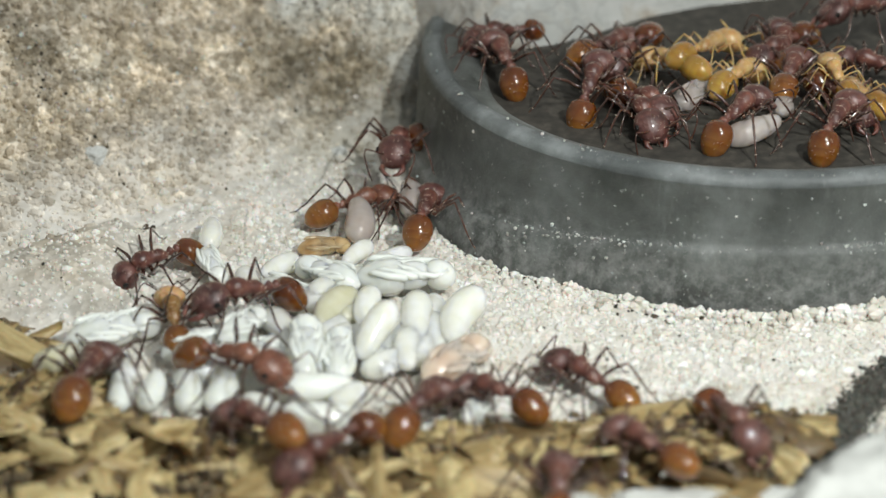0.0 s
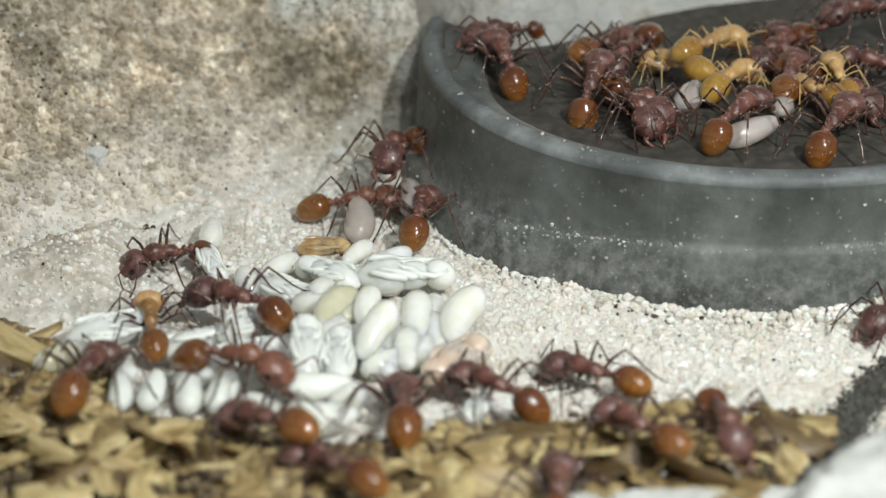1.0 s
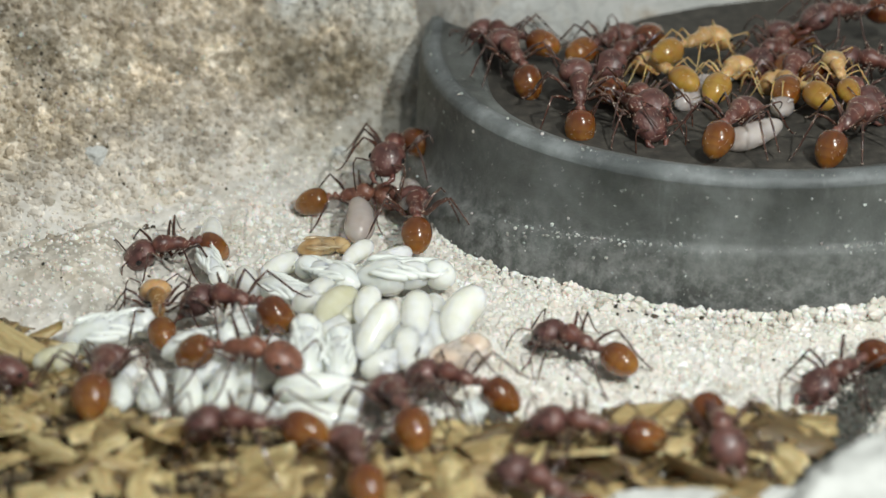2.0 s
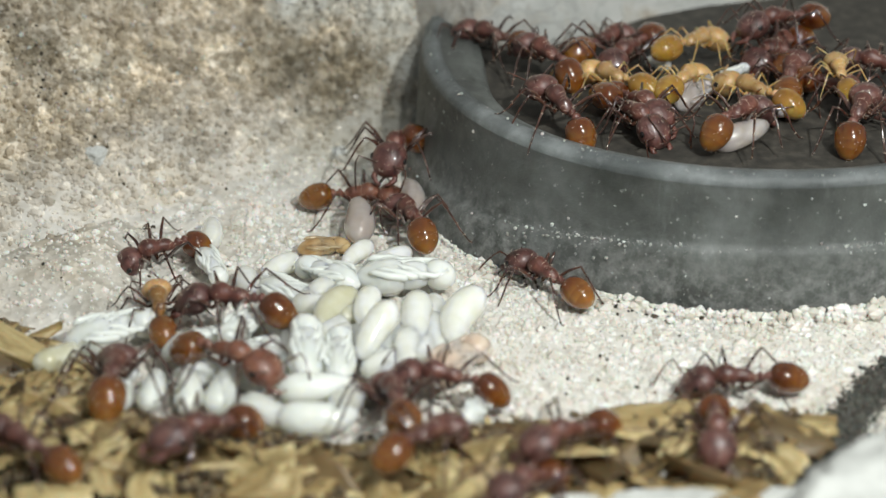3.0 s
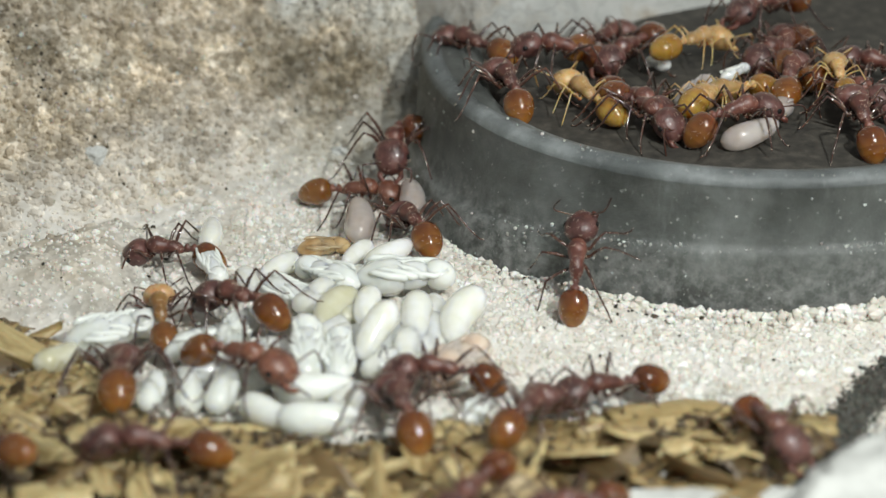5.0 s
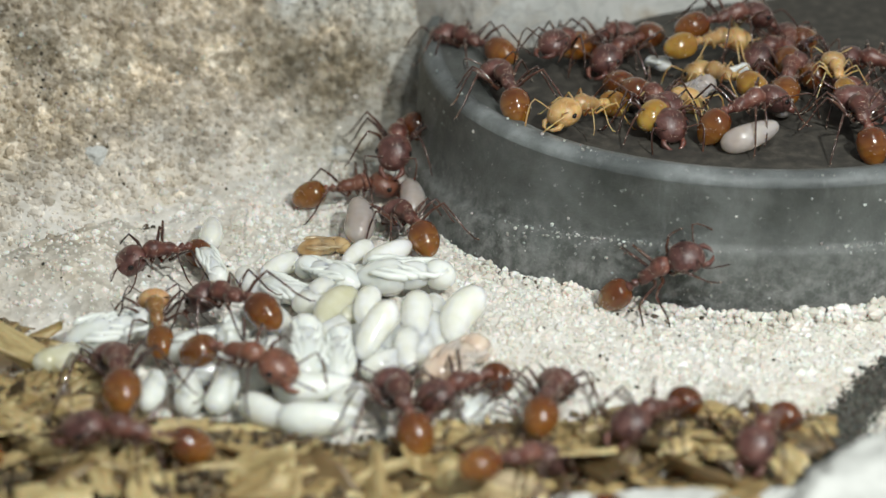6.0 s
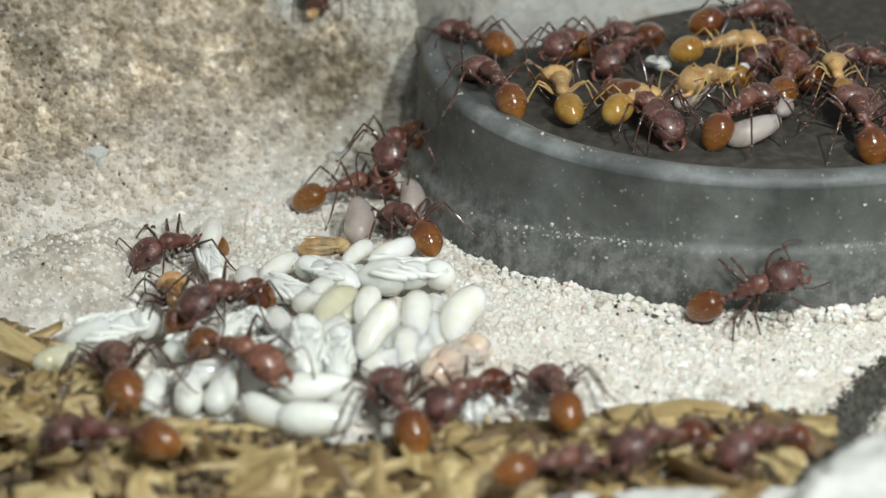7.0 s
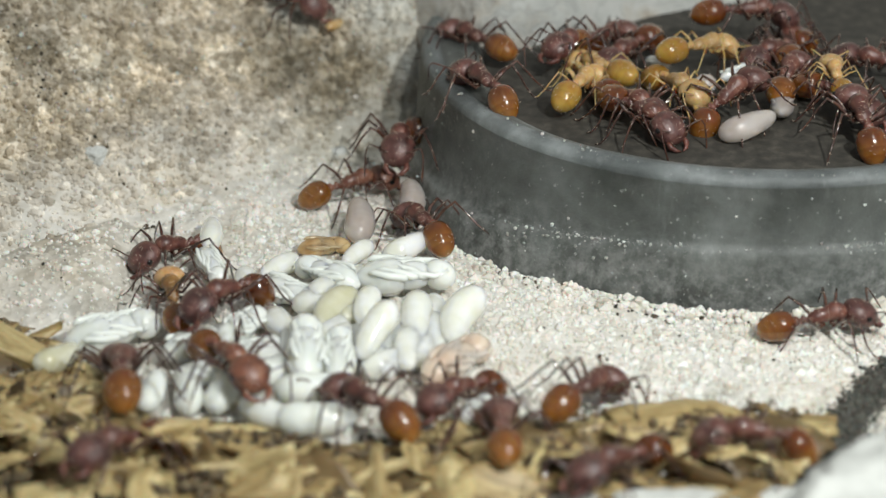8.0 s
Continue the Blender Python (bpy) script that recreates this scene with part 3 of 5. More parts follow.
def dish_dust():
    places, sizes = [], []
    for k in range(1500):
        a = math.radians(rs.uniform(165, 320))
        u = rs.uniform()
        if u < 0.42:
            a = math.radians(rs.choice([rs.normal(240, 7), rs.uniform(224, 320), rs.normal(284, 5)]))
            z = 2.95 + ledge(a) + rs.exponential(0.1) - rs.exponential(0.45) * (rs.uniform() < 0.5)
            r = 19.75 if z > 2.95 + ledge(a) else 19.95
        elif u < 0.78:
            z = 2.2 * rs.uniform() ** 1.3
            r = 20.25 - 0.1 * z
        elif u < 0.88:
            z = rs.uniform(3.6, 6.6)
            r = 19.5 - 0.09 * (z - 3.3)
        else:
            z = 7.45
            r = rs.uniform(18.3, 18.9)
        s = 0.018 + 0.10 * rs.uniform() ** 5
        r += bulge(a, z)
        places.append((DISH_X + r * math.cos(a), DISH_Y + r * math.sin(a), z))
        sizes.append(s)
    return crumbs("dish_dust", places, sizes, DUST, rs)


tagged(new("dish_dust", dish_dust()), "pale plaster dust on the ledges of the dish", "dust", kind="stuff")


def foot_lumps():
    """Plaster crumbled up unevenly against the foot of the dish."""
    places, sizes = [], []
    for k in range(520):
        d = 292 - 92 * rs.uniform() ** 1.7
        a = math.radians(d)
        pile = (d - 200) / 150 + 0.5 * math.sin(d * 0.9) * math.sin(d * 0.37 + 1) + 0.9 * max(d - 272, 0) / 20
        s = 0.10 + (0.08 + 0.26 * (d - 200) / 92) * rs.uniform() ** 1.5
        r = 20.35 + bulge(a, 0) + rs.exponential(0.35)
        x, y = DISH_X + r * math.cos(a), DISH_Y + r * math.sin(a)
        places.append((x, y, ground_z(x, y) + s * 0.2 + max(pile, 0) * rs.uniform(0, 0.32)))
        sizes.append(s)
    return crumbs("plaster_rubble", places, sizes, CHALK, rs)


tagged(new("plaster_rubble", foot_lumps()), "white plaster rubble heaped against the foot of the dish", "rubble", kind="stuff")


# ---- the husk bed ----
def husk_mesh(rng, length, width, curl):
    """A thin, cupped flake of seed husk, split into ragged fibres at its ends."""
    bm = bmesh.new()
    n, w = 8, 6
    top, low = [], []
    bend, sag = rng.uniform(-0.35, 0.35), rng.uniform(-0.35, 0.35)
    ragged = [[rng.uniform(-0.08, 0.05) for j in range(w + 1)] for end in range(2)]
    fold = [rng.uniform(-0.05, 0.05) for j in range(w + 1)]
    for i in range(n + 1):
        u = i / n
        ww = width * (0.45 + 0.55 * math.sin(math.pi * (0.1 + 0.8 * u))) * rng.uniform(0.85, 1.1)
        for rows, dz in ((top, 0.03), (low, -0.03)):
            rows.append([])
            for j in range(w + 1):
                v = 2 * j / w - 1
                tear = ragged[0][j] * (1 - u) ** 4 - ragged[1][j] * u ** 4
                rows[-1].append(bm.verts.new(((u - 0.5 + tear) * length, ww * v * 0.5 + bend * math.sin(math.pi * u), curl * (1 - v * v) * width + sag * (2 * u - 1) ** 2 + fold[j] + dz + 0.08 * math.sin(4 * u + bend * 9))))
    for rows, flip in ((top, 1), (low, -1)):
        for i in range(n):
            for j in range(w):
                f = (rows[i][j], rows[i + 1][j], rows[i + 1][j + 1], rows[i][j + 1])
                bm.faces.new(f[::flip])
    for i in range(n):
        for j in (0, w):
            bm.faces.new((top[i][j], top[i + 1][j], low[i + 1][j], low[i][j]))
    for i in (0, n):
        for j in range(w):
            bm.faces.new((top[i][j], top[i][j + 1], low[i][j + 1], low[i][j]))
    return mesh_of("seed_husk", bm, HUSK)


def husk_edge(x):
    """How far back the husk bed reaches at x."""
    stops = ((-40, -3.5), (-23, -5.5), (-19.5, -8.8), (-16, -13.2), (-9.4, -15.7), (-6, -16.4), (-3, -16.3), (3, -14.4), (9, -13.6), (15, -13.4), (18.5, -14.4), (21, -17), (40, -20))
    for (xa, ya), (xb, yb) in zip(stops, stops[1:]):
        if x <= xb:
            return ya + (yb - ya) * (x - xa) / (xb - xa)
    return -20


def husk_z(x, y):
    return ground_z(x, y) + min(max((husk_edge(x) - y) * 0.35, 0), 0.7)


rng = random.Random(11)
HUSKS = [husk_mesh(rng, rng.uniform(2.6, 6.4), rng.choice((0.7, 1.2, 1.8, 2.6, 3.2)) * rng.uniform(0.8, 1.2), rng.uniform(-0.10, 0.20)) for k in range(24)]
count = 0
while count < 300:
    x, y = rng.uniform(-27, 19), rng.uniform(-23, -4)
    if y > husk_edge(x) - 0.4 or x > 17.4 + 0.5 * (y + 15.6):
        continue
    count += 1
    h = tagged(new("seed_husk", HUSKS[rng.randrange(24)]), "dry straw-coloured seed husk lying in the husk bed", "husk", "husks of the bed")
    calm = 0.22 if husk_edge(x) - y < 3.0 else 1.0  # the husks at the edge lie flat along it
    h.matrix_basis = at(x, y, husk_z(x, y) + rng.uniform(0.0, 0.9) * calm, rng.gauss(0, 30) * calm, rng.gauss(0, 16) * calm, rng.gauss(0, 50) * calm) @ Matrix.Scale(rng.uniform(0.5, 0.95), 4)


def husk_litter():
    """The small broken husks under the flakes."""
    verts, faces = [], []
    lr = random.Random(5)
    n = 0
    while n < 3000:
        x, y = lr.uniform(-30, 23), lr.uniform(-28, -3)
        if y > husk_edge(x) + lr.gauss(0, 0.35) or x > 17.6 + 0.5 * (y + 15.6) + lr.gauss(0, 0.2):
            continue
        n += 1
        L, W = lr.uniform(0.4, 1.6), lr.uniform(0.15, 0.5)
        m = Matrix.Translation((x, y, husk_z(x, y) + lr.uniform(-0.3, 0.25))) @ Euler((lr.gauss(0, 0.5), lr.gauss(0, 0.4), lr.uniform(0, 6.3))).to_matrix().to_4x4()
        k = len(verts)
        for px, py, pz in ((-L, -W * 0.6, 0), (-L, W * 0.6, 0), (0, -W, 0.12), (0, W, 0.12), (L, -W * 0.5, 0), (L, W * 0.5, 0)):
            for dz in (0.03, -0.03):
                verts.append([c * S for c in m @ Vector((px / 2, py / 2, pz + dz))])
        t = [k + 2 * i for i in range(6)]
        faces += [(t[0], t[2], t[3], t[1]), (t[2], t[4], t[5], t[3])]
        faces += [(t[1] + 1, t[3] + 1, t[2] + 1, t[0] + 1), (t[3] + 1, t[5] + 1, t[4] + 1, t[2] + 1)]
        for a, b in ((0, 2), (2, 4), (4, 5), (5, 3), (3, 1), (1, 0)):
            faces.append((t[b], t[a], t[a] + 1, t[b] + 1))
    me = bpy.data.meshes.new("husk_litter")
    me.from_pydata(verts, [], faces)
    me.materials.append(HUSK)
    return me


tagged(new("husk_litter", husk_litter()), "broken straw and husk litter", "litter", kind="stuff")


def bed_soil():
    """Dark soil and droppings between the husks, also standing for the shade between blades."""
    places, sizes = [], []
    lr = random.Random(9)
    while len(places) < 2600:
        x, y = lr.uniform(-28, 18), lr.uniform(-25, -5)
        if y > husk_edge(x) - 0.2 or x > 17.4 + 0.5 * (y + 15.6) or noise.noise(Vector((x * 0.3, y * 0.45, 3))) < (-0.02 if x < -10 else 0.10):
            continue
        s = 0.07 + 0.26 * lr.random() ** 2
        places.append((x, y, husk_z(x, y) + lr.uniform(0, 0.7)))
        sizes.append(s)
    return crumbs("bed_soil", places, sizes, BROWN_CRUMB, rs)


tagged(new("bed_soil", bed_soil()), "dark brown crumbly soil between the husks, also in place of shadow there", "soil", kind="stuff")


def blade(x, y, lift, turn, length, width, tilt=0):
    """A long split straw on top of the husks."""
    me = husk_mesh(random.Random(round(x * 13 + y * 7)), length, width, 0.28)
    ob = tagged(new("straw_blade", me), "long split golden straw lying on the husks", "straw", "straws on the husk bed")
    ob.matrix_basis = at(x, y, husk_z(x, y) + lift, 0, tilt, turn)


blade(-16.74, -15.2, 0.41, 4.03, 4.11, 0.25, 5.32)
blade(5.38, -15.34, 0.26, 8.06, 5.12, 0.8, 4.78)
blade(11.19, -14.9, 0.4, -7.07, 4.63, 0.8, -5.32)
blade(-21.68, -7.75, 0.32, 21.21, 4.42, 1.1, -3.01)
blade(-20.59, -12.61, 0.25, 50.92, 5.36, 1.2, -4.62)
blade(-19.17, -14.37, 0.26, 43.97, 5.26, 1, -5.51)
blade(-21.46, -10.29, 0.43, 38.28, 4.33, 1.1, -1.52)
blade(7.88, -15.99, 0.28, 18.27, 3.49, 0.6, 5.23)
blade(16.14, -15.97, 0.4, -52.8, 2.99, 0.6, 0.28)
blade(-12.39, -19.94, 0.25, 16.84, 3.9, 0.6, 1.07)
blade(-2.14, -20.61, 0.41, -12.63, 3.59, 0.6, -3.03)
blade(-6.8, -19.26, 0.44, 38.72, 3.12, 0.5, -5.95)


def plant_stem(x, y, z, turn, length, radius):
    """A ribbed, broken stem that points along x, with a dark hollow end."""
    bm = bmesh.new()
    seg, rings = 28, []
    for k in range(9):
        u = k / 8
        ring = []
        for j in range(seg):
            a = 2 * math.pi * j / seg
            r = radius * (1.15 - 0.35 * u) * (1 + 0.07 * math.cos(7 * a) + 0.03 * math.sin(11 * a + 3 * u))
            ring.append(bm.verts.new((length * u + (0.12 * math.sin(5 * a) if k == 8 else 0), r * math.cos(a), r * math.sin(a) * 0.8)))
        rings.append(ring)
    for r, q in zip(rings, rings[1:]):
        for j in range(seg):
            bm.faces.new((r[j], r[(j + 1) % seg], q[(j + 1) % seg], q[j]))
    bm.faces.new(rings[0])
    ob = tagged(new("plant_stem"), "broken ribbed golden plant stem with a dark end", "stem")
    ob.matrix_basis = at(x, y, z, 0, 3, turn)
    part("stalk", mesh_of("stalk", bm, HUSK), ob)
    bm = bmesh.new()
    bead(bm, (length - 0.12, 0, 0), (0.35, radius * 0.74, radius * 0.6), 0, 16, 10)
    part("dark_end", mesh_of("dark_end", bm, NEAR_BLACK), ob, label="dark cap inside the open end of the stem")


plant_stem(-23.19, -8.41, 1.6, -33.1, 4.02, 0.95)
front_lump = tagged(new("plaster_rock", rock(5, (7.2, 2.0, 1.2), PLASTER)), "low white plaster lump in front of the husks", "rock")
front_lump.matrix_basis = at(11.03, -23.34, 0.4, 0, 0, 4)


# ---- brood ----
def larva_mesh(curve, ridge, mat=LARVA):
    """A curved, faintly ringed grub about 3 mm long, along x, thicker at its tail."""
    bm = bmesh.new()
    steps, seg, rings = 30, 18, []
    for k in range(steps + 1):
        u = 0.5 - 0.5 * math.cos(math.pi * k / steps)
        r = ((1 - min(abs(2 * u - 1), 0.9995) ** 2.8) ** 0.5) * (0.62 + 0.09 * math.cos(math.pi * u))
        r = max(r * (1 + ridge * math.cos(u * 2 * math.pi * 10)), 0.02)
        a = (u - 0.5) * curve
        x, y = (math.sin(a) * 3.0 / curve, (1 - math.cos(a)) * 3.0 / curve)
        rings.append([bm.verts.new((x - r * math.cos(b) * math.sin(a), y + r * math.cos(b) * math.cos(a), r * 0.95 * math.sin(b))) for b in [2 * math.pi * n / seg for n in range(seg)]])
    for r, q in zip(rings, rings[1:]):
        for n in range(seg):
            bm.faces.new((r[n], r[(n + 1) % seg], q[(n + 1) % seg], q[n]))
    bm.faces.new(rings[0])
    bm.faces.new(rings[-1])
    return mesh_of("grub_skin", bm, mat)


def pupa_meshes(mat, limb):
    """An ant folded up in its clear skin: a round head, a soft body, and the limbs laid flat along the belly."""
    made = {}
    bm = bmesh.new()
    bead(bm, (1.25, 0, -0.02), (0.66, 0.62, 0.55), 0.4, 20, 14)
    made["head"] = mesh_of("pupa_head", bm, mat)
    bm = bmesh.new()
    loft(bm, [(0.95 - 1.5 * u, 0, 0.02, max(0.6 * math.sin(math.pi * (0.12 + 0.7 * u)) ** 0.6, 0.05), max(0.54 * math.sin(math.pi * (0.12 + 0.7 * u)) ** 0.6, 0.05)) for u in [k / 12 for k in range(13)]], 20)
    made["thorax"] = mesh_of("pupa_thorax", bm, mat)
    bm = bmesh.new()
    loft(bm, [(-0.1 - 1.75 * u, 0, 0.02 - 0.08 * u, max(0.76 * math.sin(math.pi * (0.2 + 0.795 * u) ** 0.85) ** 0.55 * (1 + 0.012 * math.cos(u * 40)), 0.03), max(0.66 * math.sin(math.pi * (0.2 + 0.795 * u) ** 0.85) ** 0.55, 0.03)) for u in [k / 20 for k in range(21)]], 20)
    made["gaster"] = mesh_of("pupa_gaster", bm, mat)
    for side, name in ((1, "l"), (-1, "r")):
        for k in range(3):
            bm = bmesh.new()
            y = side * (0.10 + 0.19 * k)
            pts = [(0.75 - 0.3 * k, side * 0.42, 0.24), (0.55 - 0.33 * k, side * (0.46 + 0.05 * k), 0.30), (0.2 - 0.4 * k, y + side * 0.1, 0.40), (-0.4 - 0.38 * k, y, 0.51), (-0.85 - 0.26 * k, y * 0.85, 0.47)]
            tube(bm, pts, (0.13, 0.15, 0.15, 0.12, 0.05), 10)
            made["leg" + name + str(k)] = mesh_of("pupa_leg", bm, limb)
        bm = bmesh.new()
        tube(bm, [(1.55, side * 0.22, 0.34), (1.05, side * 0.5, 0.28), (0.45, side * 0.44, 0.37), (-0.05, side * 0.30, 0.46)], (0.09, 0.11, 0.11, 0.06), 10)
        made["antenna" + name] = mesh_of("pupa_antenna", bm, limb)
    return made


LARVAE = [larva_mesh(c, r) for c, r in ((0.5, 0.012), (1.1, 0.015), (1.5, 0.012))] + [larva_mesh(0.6, 0.015, GREY_PUPA), larva_mesh(1.4, 0.012, CREAM), larva_mesh(0.6, 0.015, TAN_PUPA), larva_mesh(0.6, 0.012, PUPA)]
PUPAE = {k: pupa_meshes(m, n) for k, m, n in (("white", PUPA, LIMB), ("clear", GREY_PUPA, GREY_PUPA), ("tan", TAN_PUPA, TAN_PUPA), ("rose", ROSE_PUPA, ROSE_PUPA))}
BROOD_WORDS = {"white": "milk-white ant pupa with folded legs in the brood pile", "clear": "translucent grey ant pupa resting by the brood pile",
               "tan": "ripening tan ant pupa with folded legs", "rose": "pale rose ant pupa lying on the plaster"}


def larva(x, y, z, turn, size, shape=0, roll=0, pitch=0):
    ob = tagged(new("ant_larva", LARVAE[shape]), "cream-white glossy ant larva lying in the brood pile", "larva", "larvae of the brood pile")
    ob.matrix_basis = at(x, y, z, roll, pitch, turn) @ Matrix.Scale(size, 4)
    return ob


def pupa(x, y, z, turn, size, kind="white", roll=0, pitch=0):
    ob = tagged(new("ant_pupa"), BROOD_WORDS[kind], "pupa", "pupae of the brood pile")
    ob.matrix_basis = at(x, y, z, roll, pitch, turn) @ Matrix.Scale(size, 4)
    for name, me in PUPAE[kind].items():
        plain = "leg" if name.startswith("leg") else "antenna" if name.startswith("antenna") else name
        part(plain, me, ob)
    return ob


pupa(-2.01, -2.05, 1.50, 4.2, 1.45, "white", 8, 0.0)
pupa(-6.18, -1.62, 1.35, 145.1, 1.15, "white", -10, 0.0)
larva(-8.93, -0.39, 1.11, -127.1, 1.0, 0, 0, -1.1)
pupa(-8.17, -2.89, 0.90, -29.9, 1.1, "white", 20, 0.0)
larva(-4.74, 0.72, 1.35, -126.6, 0.85, 0, 0, 4.8)
larva(-5.78, -5.35, 1.39, -118.0, 1.3, 4, -20, 5.5)
larva(-4.03, -5.61, 1.51, -96.5, 1.05, 1, 10, 11.5)
larva(-3.43, -9.05, 2.22, -122.7, 1.2, 0, 15, 29.8)
larva(-1.41, -6.96, 1.68, -90.9, 1.3, 0, 0, 10.6)
larva(-1.87, -9.18, 1.18, -93.8, 1.15, 1, 20, 5.5)
larva(0.75, -6.54, 1.52, -111.7, 1.5, 2, 20, 11.4)
pupa(0.65, -9.86, 0.95, 52.1, 1.35, "rose", 22, 2.3)
pupa(-6.81, -9.87, 1.71, 94.2, 1.35, "white", 10, -5.1)
pupa(-5.14, -10.13, 1.49, 92.2, 1.15, "white", -8, -4.8)
larva(-6.27, -12.85, 1.2, 7.4, 1.3, 6, -15, 0.0)
larva(-5.97, -15.32, 1.0, 5.5, 1.35, 6, 25, 0.0)
larva(-8.35, -14.73, 0.95, -35, 1.2, 6, 20, 0)
larva(-15.64, -12.79, 1.0, 96, 0.98, 6, 0, -8)
larva(-14.06, -12.69, 1.0, 84, 1.0, 6, 0, -8)
larva(-12.36, -12.69, 1.0, 100, 1.12, 6, 0, -8)
larva(-10.62, -12.48, 1.0, 80, 1.2, 6, 0, -8)
larva(-11.76, -11.12, 1.0, 20, 1.1, 6, 0, -8)
pupa(-16.88, -7.28, 1.10, 29.7, 1.4, "white", 20, 0.0)
larva(-18.97, -10.22, 1.33, 58.8, 1.1, 4, 0, 9.2)
pupa(-12.29, -8.13, 1.00, 34.2, 1.2, "white", -20, 0.0)
pupa(-10.22, -7.12, 1.34, 63.0, 1.1, "white", 25, 7.8)
pupa(-6.64, 2.52, 0.80, 10.4, 0.8, "tan", 16, 0.0)
larva(-4.65, 4.51, 1.52, 91.8, 1.35, 3, 0, -6.6)
larva(-12.95, 3.52, 1.13, 91.2, 1.05, 0, 0, -2.2)
pupa(-12.62, 0.03, 1.01, -63.8, 0.9, "white", 0, 7.3)
pupa(1.65, -14.50, 1.04, 65.0, 0.8, "white", 20, 10.9)
larva(-1.76, 7.10, 1.61, 93.5, 1.2, 3, 0, -6.1)
larva(-3.78, -1.38, 0.70, -35.4, 1.2, 0, 0, 0.0)
larva(-5.70, -6.95, 0.80, 70.5, 1.3, 1, 0, -0.2)
larva(-8.61, -9.56, 0.70, 0.0, 1.3, 0, 0, 0.0)
larva(-2.99, -7.79, 0.97, -107.5, 1.3, 1, 0, 9.8)
larva(-4.48, -13.26, 0.88, 71.9, 1.2, 0, 0, 11.4)
pupa(-9.91, -9.18, 0.80, 31.3, 1.2, "white", 0, 0.0)
larva(-0.55, -7.75, 0.94, -85.7, 1.3, 0, 0, 8.4)
larva(-8.41, -6.37, 0.97, -65.6, 1.2, 0, 0, -11.0)
larva(-10.47, -1.42, 0.72, -66.0, 1.0, 1, 0, -1.5)
larva(-15.99, -10.35, 0.86, -64.2, 1.1, 0, 0, -10.8)
larva(-6.14, -2.50, 0.98, 70.0, 1.2, 0, 0, 11.3)
larva(-3.37, -9.51, 0.84, -66.8, 1.2, 0, 0, -2.4)
larva(-5.32, -8.43, 0.95, 70, 1.2, 0, 10, -6)
larva(-3.69, -8.43, 0.95, 110, 1.2, 1, 10, -6)
larva(-4.59, -5.23, 0.95, 40, 1.1, 4, 10, -6)
larva(-2.25, -7.20, 0.95, 95, 1.2, 0, 10, -6)
larva(-0.47, -5.46, 0.95, 80, 1.2, 1, 10, -6)
larva(-2.65, -9.97, 0.95, 30, 1.1, 0, 10, -6)
larva(-6.38, -3.68, 0.95, 20, 1.1, 0, 10, -6)
larva(-1.02, -8.88, 0.95, 60, 1.1, 1, 10, -6)
larva(-7.51, -8.88, 0.95, 100, 1.2, 6, 10, -6)
larva(-8.76, -11.04, 0.95, 30, 1.2, 6, 10, -6)
moved_brood_1 = larva(-2.89, 0.35, 1.68, 39.25, 1.12, 1, -34, -6)
moved_brood_2 = larva(16.9, 4.08, 7.3, 21.88, 1.2, 3, -22, -11)
pupa(17.04, 12.05, 7.3, 39.8, 0.62, "white", -29, -4)
pupa(19.21, 7.83, 7.1, 77.19, 0.9, "clear", -6, 9)
pupa(12.72, 13.43, 7.3, 119.51, 0.62, "white", -22, 12)
pupa(14.44, 9.44, 7.1, 51.17, 1.01, "clear", 31, -8)


carried_larva = larva(-8, 25.6, 11.6, 80, 0.5, 5)
tagged(carried_larva, "small yellow larva carried by an ant down the bank", "larva", "larvae of the brood pile")


